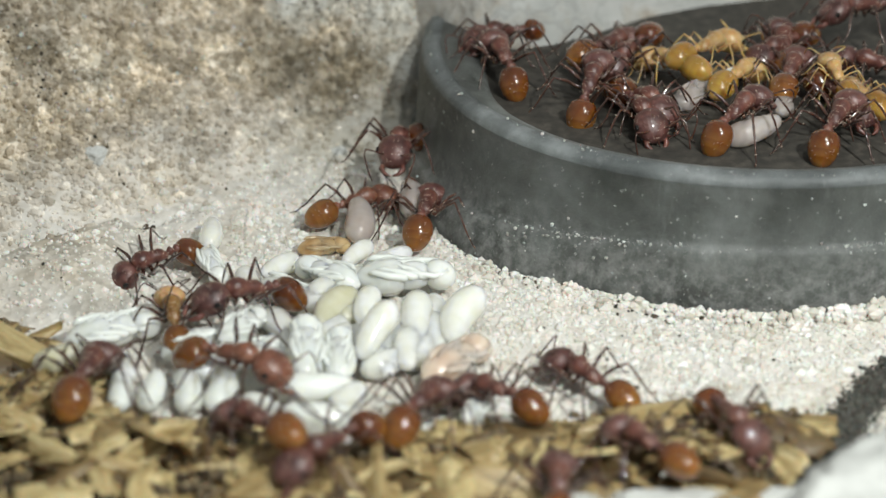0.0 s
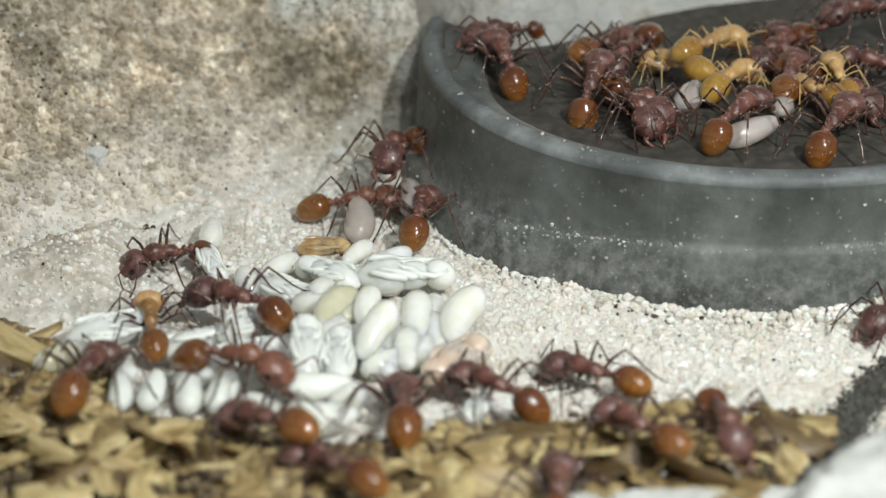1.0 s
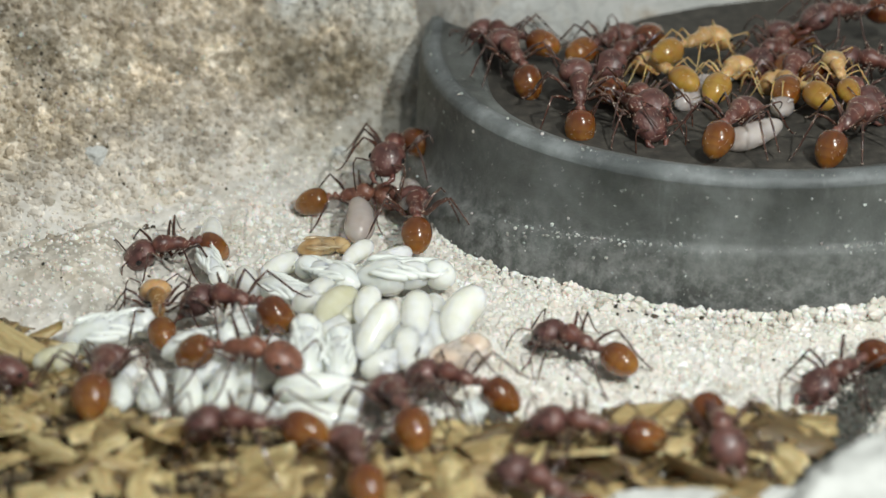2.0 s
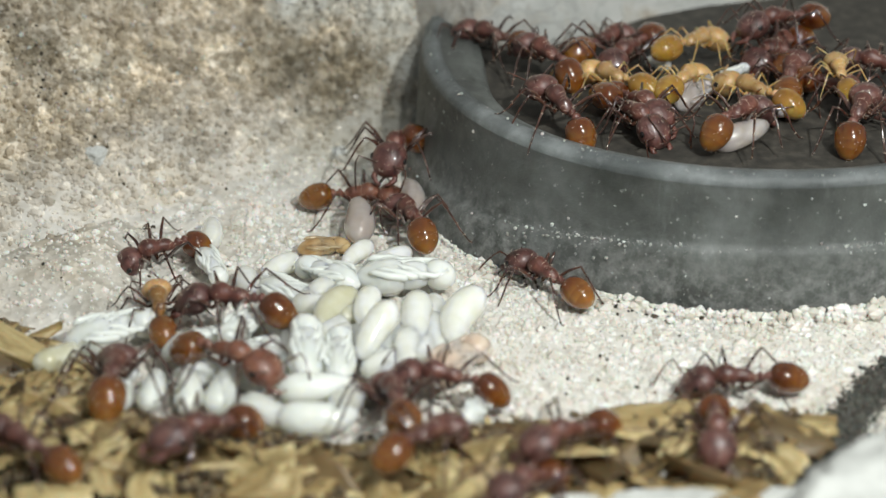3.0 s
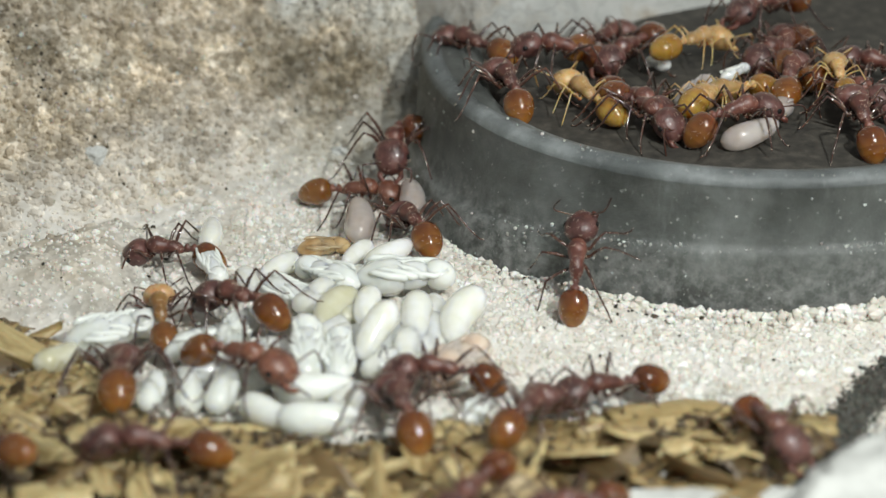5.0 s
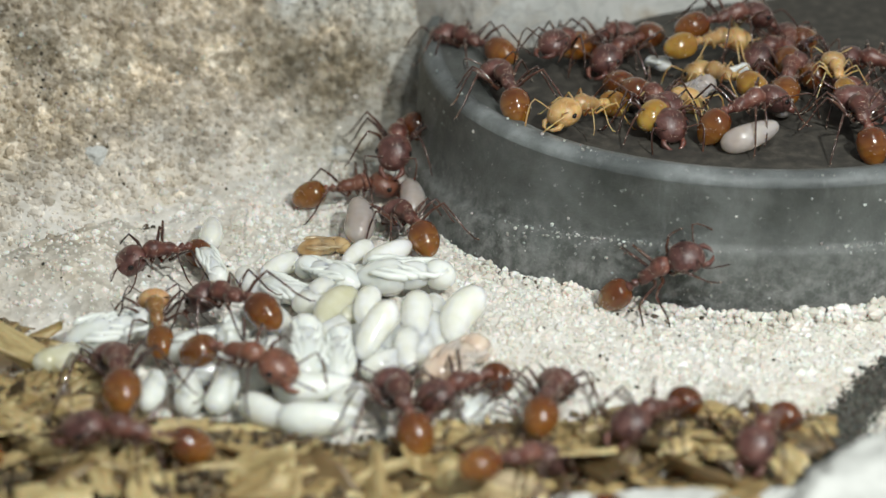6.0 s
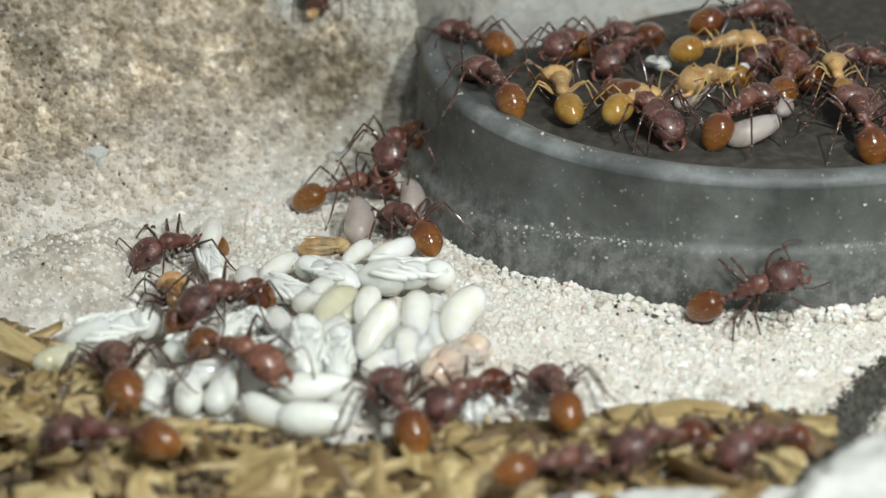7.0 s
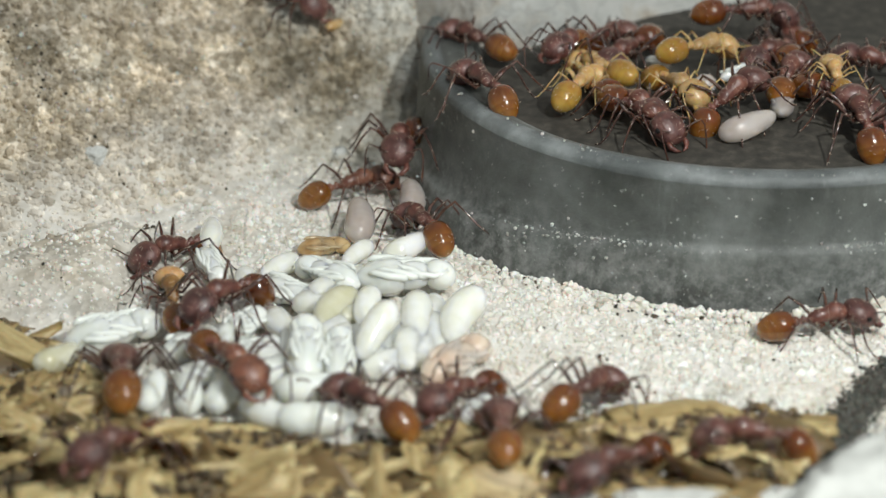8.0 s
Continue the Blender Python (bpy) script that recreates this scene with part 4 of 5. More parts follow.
# ---- ants ----
def ant_meshes(head_mat, body_mat, leg_mat, gaster_mat):
    made = {}
    hr = random.Random(3)
    bm = bmesh.new()
    st = []
    for k in range(15):
        u = k / 14
        r = math.sin(math.pi * min(max(u, 0.012), 0.988)) ** 0.34
        st.append((0.0 + 1.88 * u, 0, 0.04 - 0.10 * u, 1.0 * r * (1.0 - 0.14 * u), 0.80 * r * (1.0 - 0.2 * u)))
    loft(bm, st, 22)
    bristles(bm, hr, 80, 0.26)
    made["head"] = mesh_of("ant_head", bm, head_mat, True, HAIR)
    for side, key in ((1, "l"), (-1, "r")):
        bm = bmesh.new()
        bead(bm, (0.98, side * 0.89, 0.16), (0.17, 0.09, 0.15))
        made["eye" + key] = mesh_of("ant_eye", bm, EYE)
        bm = bmesh.new()
        tube(bm, [(1.6, side * 0.5, -0.18), (1.95, side * 0.56, -0.25), (2.22, side * 0.34, -0.3), (2.34, side * 0.05, -0.32)], (0.15, 0.16, 0.11, 0.03), 8)
        made["mandible" + key] = mesh_of("ant_mandible", bm, body_mat)
        bm = bmesh.new()
        tube(bm, [(0, 0, 0), (0.06, side * 0.25, 0.12), (0.1, side * 0.75, 0.45), (0.15, side * 1.05, 0.62), (0.45, side * 1.15, 0.5), (0.9, side * 1.1, 0.2), (1.35, side * 1.0, -0.15), (1.6, side * 0.93, -0.38)], (0.045, 0.04, 0.045, 0.045, 0.04, 0.045, 0.055, 0.025), 7)
        made["antenna" + key] = mesh_of("ant_antenna", bm, leg_mat)
        shapes = ([(0, 0, 0), (0.15, 0.3, -0.15), (0.42, 0.75, 0.45), (0.75, 1.2, 0.72), (0.95, 1.6, 0.15), (1.1, 1.9, -0.45), (1.4, 2.15, -0.9), (1.65, 2.3, -0.97)],
                  [(0, 0, 0), (0.0, 0.35, -0.15), (-0.05, 0.95, 0.5), (-0.12, 1.5, 0.85), (-0.2, 1.95, 0.15), (-0.3, 2.25, -0.45), (-0.5, 2.6, -0.92), (-0.7, 2.8, -0.97)],
                  [(0, 0, 0), (-0.15, 0.3, -0.15), (-0.6, 0.85, 0.55), (-1.05, 1.35, 0.95), (-1.5, 1.75, 0.2), (-1.85, 2.05, -0.4), (-2.3, 2.4, -0.92), (-2.6, 2.55, -0.97)])
        for k, pts in enumerate(shapes):
            bm = bmesh.new()
            tube(bm, [(px, side * py, pz) for px, py, pz in pts], (0.14, 0.105, 0.095, 0.065, 0.06, 0.05, 0.04, 0.025), 8)
            bristles(bm, hr, 30, 0.15)
            made["leg" + key + str(k)] = mesh_of("ant_leg", bm, leg_mat, True, HAIR)
    bm = bmesh.new()
    st = ((1.22, 0.02, 0.12, 0.12), (1.15, 0.03, 0.24, 0.24), (1.0, 0.06, 0.36, 0.36), (0.75, 0.10, 0.45, 0.44), (0.5, 0.10, 0.45, 0.45), (0.25, 0.05, 0.38, 0.40),
          (0.05, 0.0, 0.32, 0.34), (-0.15, -0.02, 0.32, 0.34), (-0.4, -0.04, 0.34, 0.34), (-0.65, -0.10, 0.31, 0.28), (-0.82, -0.18, 0.22, 0.18), (-0.92, -0.22, 0.12, 0.1))
    loft(bm, [(x, 0, z, w * 1.16, h * 1.14) for x, z, w, h in st], 18)
    bristles(bm, hr, 80, 0.3)
    made["thorax"] = mesh_of("ant_thorax", bm, body_mat, True, HAIR)
    bm = bmesh.new()
    st = ((-0.80, 0.05, 0.08, 0.08), (-0.95, 0.07, 0.11, 0.11), (-1.1, 0.14, 0.17, 0.21), (-1.22, 0.16, 0.18, 0.23), (-1.33, 0.1, 0.12, 0.13), (-1.42, 0.1, 0.14, 0.13), (-1.56, 0.13, 0.23, 0.22), (-1.68, 0.12, 0.22, 0.21), (-1.8, 0.1, 0.1, 0.1))
    loft(bm, [(x * 0.93, 0, z - 0.22, w * 1.2, h * 1.2) for x, z, w, h in st], 14)
    bristles(bm, hr, 14, 0.22)
    made["petiole"] = mesh_of("ant_petiole", bm, body_mat, True, HAIR)
    bm = bmesh.new()
    egg(bm, 2.1, 0.84, 0.78, 0.78, 18, 24)
    bristles(bm, hr, 40, 0.2)
    made["gaster"] = mesh_of("ant_gaster", bm, gaster_mat, True, HAIR)
    return made


ANT_KINDS = {"red": ant_meshes(HEAD, BODY, LEG, GASTER), "tan": ant_meshes(TAN_HEAD, TAN_HEAD, LEG, TAN_GASTER), "pale": ant_meshes(PALE_HEAD, PALE_HEAD, PALE_HEAD, PALE_GASTER), "honey": ant_meshes(HONEY_HEAD, HONEY, LEG, TAN_GASTER)}
ANT_WORDS = {"red": "red-brown harvester ant with a glossy amber gaster", "tan": "young orange-tan harvester ant with a honey gaster", "pale": "pale yellow newly hatched ant with dark eyes", "honey": "amber newly hatched ant with a tan head"}


def ant(kind, size=1.0, droop=12, nod=22, where="", seed=1, bend=0):
    """One ant of six legs; droop and nod tilt its gaster and its head down."""
    ar = random.Random(seed)
    made = ANT_KINDS[kind]
    ob = tagged(new("ant"), ANT_WORDS[kind] + where, "ant", "ants of the colony")
    ob.scale = (size, size, size)
    head = part("head", made["head"], ob, at(1.12, 0, 1.38, 0, nod, ar.uniform(-8, 8)))
    for key, side in (("l", 1), ("r", -1)):
        part("eye", made["eye" + key], head, label="black compound eye")
        part("mandible", made["mandible" + key], head)
        part("antenna", made["antenna" + key], head, at(1.4, side * 0.28, 0.3, 0, ar.uniform(-15, 25), ar.uniform(-20, 20)))
        for k in range(3):
            part("leg", made["leg" + key + str(k)], ob, at(0.72 - 0.42 * k, side * 0.26, 1.02, 0, 0, ar.uniform(-14, 14)) @ Matrix.Scale(0.72 if kind == "pale" else 1, 4))
    part("thorax", made["thorax"], ob, at(0, 0, 1.36))
    part("petiole", made["petiole"], ob, at(0, 0, 1.34))
    part("gaster", made["gaster"], ob, at(-1.52, 0, 1.26, 0, -droop, bend + ar.uniform(-7, 7)), "glossy amber gaster" if kind == "red" else "")
    return ob


ledge_ant = ant("red", 1.0, 42, 35, " on white plaster", 1, 0)
nurse_ant = ant("red", 1.08, 42, 22, " on the brood pile", 2, 0)
carer_ant = ant("tan", 1.08, 40, 22, " on the brood pile", 3, 0)
edge_ant = ant("red", 1.15, 42, 22, " on the husk bed", 4, 0)
comer_ant = ant("red", 1.0, 14, 22, " on the husk bed", 5, 0)
visitor_ant = ant("red", 1.0, 14, 22, " on the husk bed", 6, 0)
digger_ant = ant("red", 1.1, 16, 22, " on the husk bed", 7, 0)
porter_ant = ant("red", 1.1, 40, 22, " on the husk bed", 8, 0)
crosser_ant = ant("red", 1.05, 32, 22, " on the husk bed", 9, 0)
worker_ant = ant("red", 1.0, 38, 22, " on white plaster", 10, 0)
climber_ant = ant("red", 1.0, 10, 22, " beside the dish", 11, 0)
runner_ant = ant("red", 1.0, 14, 22, " on white plaster", 12, 0)
hidden_ant = ant("red", 1.0, 20, 22, " on the husk bed", 13, 0)
forager_ant = ant("red", 1.0, 14, 22, " on the husk bed", 14, 0)
keeper_ant = ant("red", 1.0, 45, 35, " on the husk bed", 15, 0)
tender_ant = ant("tan", 1.0, 20, 22, " on white plaster", 16, 0)
corner_ant = ant("red", 1.05, 42, 22, " beside the dish", 17, 0)
guard_ant = ant("red", 1.12, 14, 40, " beside the dish", 18, -80)
wall_ant = ant("red", 1.0, 14, 22, " on the bank", 19, 0)
rim_ant = ant("red", 1.05, 14, 22, " in the grey dish", 20, 0)
sleeper_ant = ant("red", 1.05, 45, 22, " in the grey dish", 21, 0)
mover_ant = ant("red", 1.05, 45, 22, " in the grey dish", 22, 0)
dark_ant = ant("red", 1.05, 14, 22, " in the grey dish", 23, 0)
front_ant = ant("red", 1.05, 14, 35, " in the grey dish", 24, 0)
feeder_ant = ant("red", 1.05, 45, 30, " in the grey dish", 25, 0)
sitter_ant = ant("red", 1.05, 45, 22, " in the grey dish", 26, 0)
back_ant = ant("red", 1.05, 14, 22, " in the grey dish", 27, 0)
passer_ant = ant("red", 1.05, 14, 22, " in the grey dish", 28, 0)
callow_ant = ant("pale", 1.0, 14, 22, " in the grey dish", 29, 0)
pale_ant = ant("pale", 1.0, 14, 22, " in the grey dish", 30, 0)
yellow_ant = ant("pale", 1.0, 30, 22, " in the grey dish", 31, 0)
stalk_ant = ant("pale", 0.78, 14, 22, " in the grey dish", 32, 0)
golden_ant = ant("pale", 1.0, 25, 22, " in the grey dish", 33, 0)
lurker_ant = ant("red", 1.05, 14, 22, " in the grey dish", 34, 0)
brooder_ant = ant("red", 1.05, 14, 22, " in the grey dish", 35, 0)
hairy_ant = ant("red", 1.05, 20, 25, " in the grey dish", 37, 0)
pressed_ant = ant("red", 1.05, 10, 30, " in the grey dish", 38, 0)
shaded_ant = ant("red", 1.05, 14, 22, " in the grey dish", 39, 0)
crowded_ant = ant("red", 1.05, 14, 22, " in the grey dish", 40, 0)
teneral_ant = ant("honey", 0.92, 14, 35, " on the brood pile", 36, 0)


# ---- what moves ----
def stroll(ob, rows, lively=1.0):
    """Carry an ant along rows of (seconds, x, y, z, turn, pitch, roll), stepping with its legs as it goes and feeling with its antennae."""
    walk(ob, [(t, at(x, y, z, roll, pitch, turn)) for t, x, y, z, turn, pitch, roll in rows])
    sr = random.Random(round(rows[0][1] * 91 + rows[0][2] * 37))

    def spot(t):
        for a, b in zip(rows, rows[1:]):
            if t <= b[0]:
                u = (t - a[0]) / (b[0] - a[0])
                return [p + (q - p) * u for p, q in zip(a[1:], b[1:])]
        return rows[-1][1:]

    times = [k * 0.1 for k in range(81)]
    gone, path = 0.0, []
    last = spot(0)
    for t in times:
        here = spot(t)
        step = math.hypot(here[0] - last[0], here[1] - last[1]) + abs(here[3] - last[3]) * 0.03
        gone += step
        path.append((t, gone, min(step / 0.12, 1.0)))
        last = here
    legs = [o for o in ob.children if o.name.startswith("leg")]
    far = path[-1][1] > 4.0
    for k, leg in enumerate(legs):
        rest = leg.matrix_basis.normalized()
        phase = math.pi * ((k % 3 + k // 3) % 2)
        keys = path if far else path[::4]
        walk(leg, [(t, rest @ pose(0, 0, 0, (4 if k < 3 else -4) * max(math.cos(3.4 * g + phase), 0) * v, 0, 17 * math.sin(3.4 * g + phase) * v)) for t, g, v in keys])
    head = next(o for o in ob.children if o.name.startswith("head"))
    start = head.matrix_basis.copy()
    walk(head, [(k * 0.5, start @ pose(0, 0, 0, 0, sr.uniform(-4, 4) * lively, sr.uniform(-7, 7) * lively)) for k in range(17)])
    for feeler in [o for o in head.children if o.name.startswith("antenna")]:
        rest = feeler.matrix_basis.normalized()
        walk(feeler, [(k * 0.25, rest @ pose(0, 0, 0, 0, sr.uniform(-14, 14) * lively, sr.uniform(-16, 16) * lively)) for k in range(33)])


def motions():
    stroll(ledge_ant, [
        (0, -15.65, 0.02, 0.22, -146.57, 8.5, -1.88), (0.5, -15.25, 0.92, 0.23, -156.71, 4.27, -2.09), (1, -15.18, 0.57, 0.21, -157.02, 0.38, -1.92), (1.5, -14.63, 1.48, 0.23, -156.69, -2.43, -2.13),
        (3, -15.5, 1.21, 0.24, -152.15, 4.86, -2.33), (3.5, -15.44, 0.5, 0.21, -157.66, 1.27, -1.96), (4, -15.13, 0.99, 0.22, -162.3, -1.9, -2.01), (4.5, -14.91, 1.21, 0.23, -192.8, 4.56, -1.48),
        (6, -15.41, 0.81, 0.22, -150.74, -4.57, -2.11), (6.5, -14.87, 1.86, 0.25, -143.63, -4.49, -2.45), (7, -14.72, 1.71, 0.24, -144.63, -6, -2.32), (7.5, -14.72, 1.82, 0.25, -148.26, -7.4, -2.37),
        (8, -14.94, 1.36, 0.24, -138.88, -7.74, -2.22)])
    stroll(nurse_ant, [
        (0, -10.18, -5.67, 1.28, -149.61, -6.25, -0.49), (0.5, -9.94, -6.3, 1.3, -201.56, 12.33, -0.26), (1, -10.52, -6.26, 1.28, -207.72, 4.94, -0.22), (1.5, -10.57, -6.6, 1.28, -205.33, 7.31, -0.23),
        (3, -10.61, -6.38, 1.28, -196.05, 5.92, -0.3), (3.5, -10.71, -6.31, 1.27, -188.97, 3.37, -0.34), (4, -10.39, -6.47, 1.28, -202.58, 7.78, -0.25), (4.5, -10.26, -6.38, 1.3, -217.13, 11.8, -0.14),
        (6, -10.62, -6.49, 1.33, -220.49, 16.18, -0.12), (6.25, -10.88, -6.42, 1.33, -173.1, 0.73, -0.29), (6.5, -11.14, -6.35, 1.32, -125.7, -14.72, -0.47), (7, -11.33, -5.96, 1.31, -130.49, -12.8, -0.5),
        (7.5, -10.71, -5.53, 1.31, -127.1, -11.98, -0.5), (8, -11.31, -5.8, 1.29, -128.17, -8.66, -0.51)])
    stroll(carer_ant, [
        (0, -10.15, -11.96, 1.24, -22.97, 1.1, 0.15), (0.5, -10.12, -12.08, 1.24, -22.31, -0.21, 0.15), (1, -10.03, -12.07, 1.24, -17.79, 1.89, 0.16), (1.5, -9.67, -11.37, 1.24, -7.55, 2.16, 0.21),
        (3, -10.5, -11.72, 1.24, -30.05, 1.21, 0.12), (3.5, -10.18, -11.7, 1.24, -26.49, -0.41, 0.13), (4, -9.9, -11.83, 1.24, -25.78, 1.44, 0.13), (4.5, -9.86, -11.84, 1.24, -27.33, 0.76, 0.13),
        (6, -9.86, -11.83, 1.24, -25.28, 1.67, 0.13), (6.5, -9.8, -11.83, 1.24, -24.78, 1.89, 0.14), (7, -10.12, -11.37, 1.25, -39.48, -3.99, 0.08), (7.5, -10.28, -11.64, 1.25, -40.77, -4.53, 0.07),
        (8, -10.4, -11.94, 1.24, -52.2, -2.17, 0.01)])
    stroll(edge_ant, [
        (0, -17.06, -13.45, 1.2, 83.03, 12.93, 0.25), (0.5, -17, -13.4, 1.17, 81.27, 12.79, 0.26), (1, -17.1, -13.14, 1.14, 80.29, 15.55, 0.28), (1.5, -16.84, -13.18, 1.07, 87.03, 17.42, 0.24),
        (3, -15.9, -13.12, 0.9, 92.94, 14.52, 0.19), (3.5, -15.7, -13.12, 0.9, 97.72, 14.31, 0.17), (4, -15.67, -13.12, 0.9, 97.05, 14.35, 0.17), (4.5, -15.6, -12.86, 0.94, 94.68, 18.72, 0.19),
        (6, -15.7, -12.84, 0.93, 105.69, 17.82, 0.13), (6.5, -15.77, -12.66, 0.92, 107.83, 15.98, 0.11), (7, -15.75, -12.65, 0.92, 108.47, 15.88, 0.11), (7.5, -15.7, -12.66, 0.92, 106.15, 16.21, 0.12),
        (8, -15.56, -12.84, 0.93, 102.3, 18.2, 0.14)])
    stroll(comer_ant, [
        (0, -23.31, -19.16, 1.4, 146.93, 4.68, -0.12), (2.2, -23.31, -19.16, 1.4, 146.93, 4.68, -0.12), (3, -18.91, -19.52, 1.38, 144.96, -1.3, -0.08), (3.5, -17.48, -18.96, 1.39, 148.63, 7.05, -0.1),
        (4, -17.6, -19.1, 1.39, 160.55, 6.16, -0.14), (4.5, -19, -19.69, 1.47, 148.86, 19.97, -0.1), (6, -22.13, -20.29, 1.44, 151.58, 15.69, -0.13), (8, -22.64, -20.29, 1.44, 151.79, 15.6, -0.13)])
    stroll(visitor_ant, [
        (0, -25.28, -15.14, 1.46, -25.33, -11.91, 0.28), (0.9, -25.03, -14.87, 1.48, -23.41, -14.37, 0.3), (1.05, -24.05, -14.52, 1.49, 18.71, 1.92, 0.39), (1.2, -23.06, -14.17, 1.5, 60.82, 18.21, 0.48),
        (1.5, -20.93, -13.59, 1.47, 56.65, 15.82, 0.45), (1.7, -21.27, -13.57, 1.47, 54.29, 15.21, 0.46), (2.6, -24.78, -15.33, 1.46, -19.04, -12.45, 0.32), (8, -25.05, -15.33, 1.46, -18.96, -12.42, 0.32)])
    stroll(digger_ant, [
        (0, -8.38, -18.12, 1.43, 130.73, 18.17, -0.02), (0.5, -8.33, -18.01, 1.4, 132.88, 18.31, -0.02), (1, -8.09, -17.96, 1.38, 139.19, 19.58, -0.04), (1.5, -8, -18.06, 1.4, 142.48, 16.87, -0.05),
        (2.25, -9.52, -18.46, 1.42, 188.26, -0.72, -0.11), (3, -11.05, -18.86, 1.44, 234.03, -18.3, -0.17), (3.5, -11.25, -19.33, 1.45, 234.4, -18.59, -0.17), (3.75, -11.32, -19.51, 1.45, 190.55, 0.72, -0.12),
        (4, -11.4, -19.69, 1.46, 146.7, 20.03, -0.06), (4.5, -12.29, -19.83, 1.38, 168.21, 7.78, -0.12), (6, -14.37, -19.09, 1.42, 187.22, -13.83, -0.18), (6.5, -14.16, -18.68, 1.4, 151.85, 9.94, -0.09),
        (7, -15.26, -19.09, 1.39, 165.95, 7.99, -0.14), (7.5, -14.37, -19.71, 1.43, 233.77, -15.17, -0.19), (8, -14.8, -20.15, 1.47, 240.53, -21.27, -0.18)])
    stroll(porter_ant, [
        (0, -1.11, -15.7, 0.86, 67.43, 14.59, 0.12), (0.5, -1.2, -15.72, 0.88, 69.04, 17.29, 0.12), (1, -1.88, -15.52, 0.86, 92.18, 14.54, 0.08), (1.5, -2.06, -15.73, 0.85, 110.02, 12.95, 0.04),
        (3, -2.24, -15.34, 0.88, 101.74, 16.86, 0.06), (3.5, -2.44, -15.07, 0.84, 109.15, 11.24, 0.04), (4, -2.21, -15.4, 0.83, 109.91, 9.75, 0.04), (4.5, -2, -15.66, 0.84, 108.02, 10.2, 0.04),
        (6, -1.96, -15.42, 0.82, 106.07, 5.72, 0.05), (6.5, -1.96, -15.26, 0.82, 106.03, 4.06, 0.05), (7, -2.16, -15.33, 0.82, 107.97, 6.94, 0.04), (7.5, -2.34, -15.48, 0.83, 114.05, 7.44, 0.03),
        (8, -3.52, -15.36, 0.85, 131.51, 11.86, -0.02)])
    stroll(crosser_ant, [
        (0, -5.11, -19.76, 1.36, -135.18, 5.17, -0.13), (0.5, -5.23, -19.54, 1.36, -126.56, 5.34, -0.13), (0.75, -5.05, -20.47, 1.39, -174.39, 10.76, -0.08), (1, -4.88, -21.4, 1.41, -222.22, 16.18, -0.03),
        (1.5, -4.46, -21.35, 1.4, -233.96, 14.25, 0), (2.3, -3.26, -20.34, 1.38, -271.19, 10.51, 0.07), (3, -0.92, -19.29, 1.42, -308.25, 17.13, 0.11), (3.5, -0.33, -19.51, 1.39, -315.56, 13.8, 0.11),
        (4, 0.92, -19.1, 1.4, -301.4, 14.5, 0.1), (4.5, 2.6, -18.12, 1.41, -295.86, 16.85, 0.1), (6, 5.03, -14.89, 0.91, -282.67, 14.52, 0.09), (6.5, 5.27, -14.77, 0.89, -266.95, 16.59, 0.06),
        (7, 5.41, -14.46, 0.86, -260.87, 16.14, 0.05), (7.5, 5.89, -13.99, 0.85, -283.27, 14.65, 0.09), (8, 6.82, -14.28, 0.86, -307.4, 16.44, 0.11)])
    stroll(worker_ant, [
        (0, 2.65, -14.38, 0.76, 133.3, 16.4, -0.02), (0.5, 2.77, -13.88, 0.74, 132.79, 11.63, -0.02), (1, 2.47, -13.61, 0.71, 139.17, 4.51, -0.03), (1.5, 1.59, -13.32, 0.73, 142.39, 8.05, -0.04),
        (3, 0.1, -12.89, 0.71, 166.46, -1, -0.1), (3.5, 0.07, -12.5, 0.72, 151.41, 4.14, -0.07), (4, -0.34, -12.21, 0.72, 144.58, 3.6, -0.06), (4.5, -0.37, -12.09, 0.72, 151.19, 2.49, -0.07),
        (6, 1.04, -13.58, 0.72, 223.16, -5.72, -0.14), (6.5, 1.18, -14.14, 0.73, 232.24, -8.83, -0.13), (7, 1.13, -14.12, 0.72, 229.23, -7.93, -0.14), (7.5, 0.92, -14.36, 0.73, 224.91, -9.81, -0.14),
        (8, 0.77, -14.12, 0.73, 225.83, -10.03, -0.14)])
    stroll(climber_ant, [
        (0, 7.05, -11.62, 0.01, 131.38, -0.48, -0.01), (0.5, 7.29, -11.3, 0.01, 133.3, 4.25, -0.02), (1, 7.28, -11.33, 0.02, 145.87, 7.19, -0.05), (1.5, 7.39, -11.03, 0.01, 145.72, 1.59, -0.05),
        (2.2, 6.57, -6.92, 0.02, 137.54, 0.74, -0.04), (3, 5.5, -1.36, 0.04, 131.47, -0.81, -0.03), (3.5, 5.08, -0.3, 0.04, 127.25, 1.62, -0.01), (4, 4.56, 0.05, 0.05, 129.55, 5.97, -0.02),
        (4.5, 6.26, -1.26, 0.83, 107.57, -15.63, -32.06), (4.7, 6.74, -1.52, 1.53, 96.75, -33.34, -26.14), (5.2, 8.27, -2.28, 1.89, 71.53, -47.32, -8.03), (5.8, 11.17, -2.89, 1.99, 6.73, -46.53, 34.36),
        (6, 11.71, -2.82, 1.66, -9.21, -37.62, 38.81), (6.5, 14.78, -3.51, 1.23, -15.36, -19.81, 40), (7, 16.41, -4.02, 1.32, -6.1, -27.55, 39.84), (7.5, 16.82, -3.98, 0.48, -8.03, -6.67, 39.99),
        (8, 19.79, -6, 0.01, 8.42, -6.02, 0.1)])
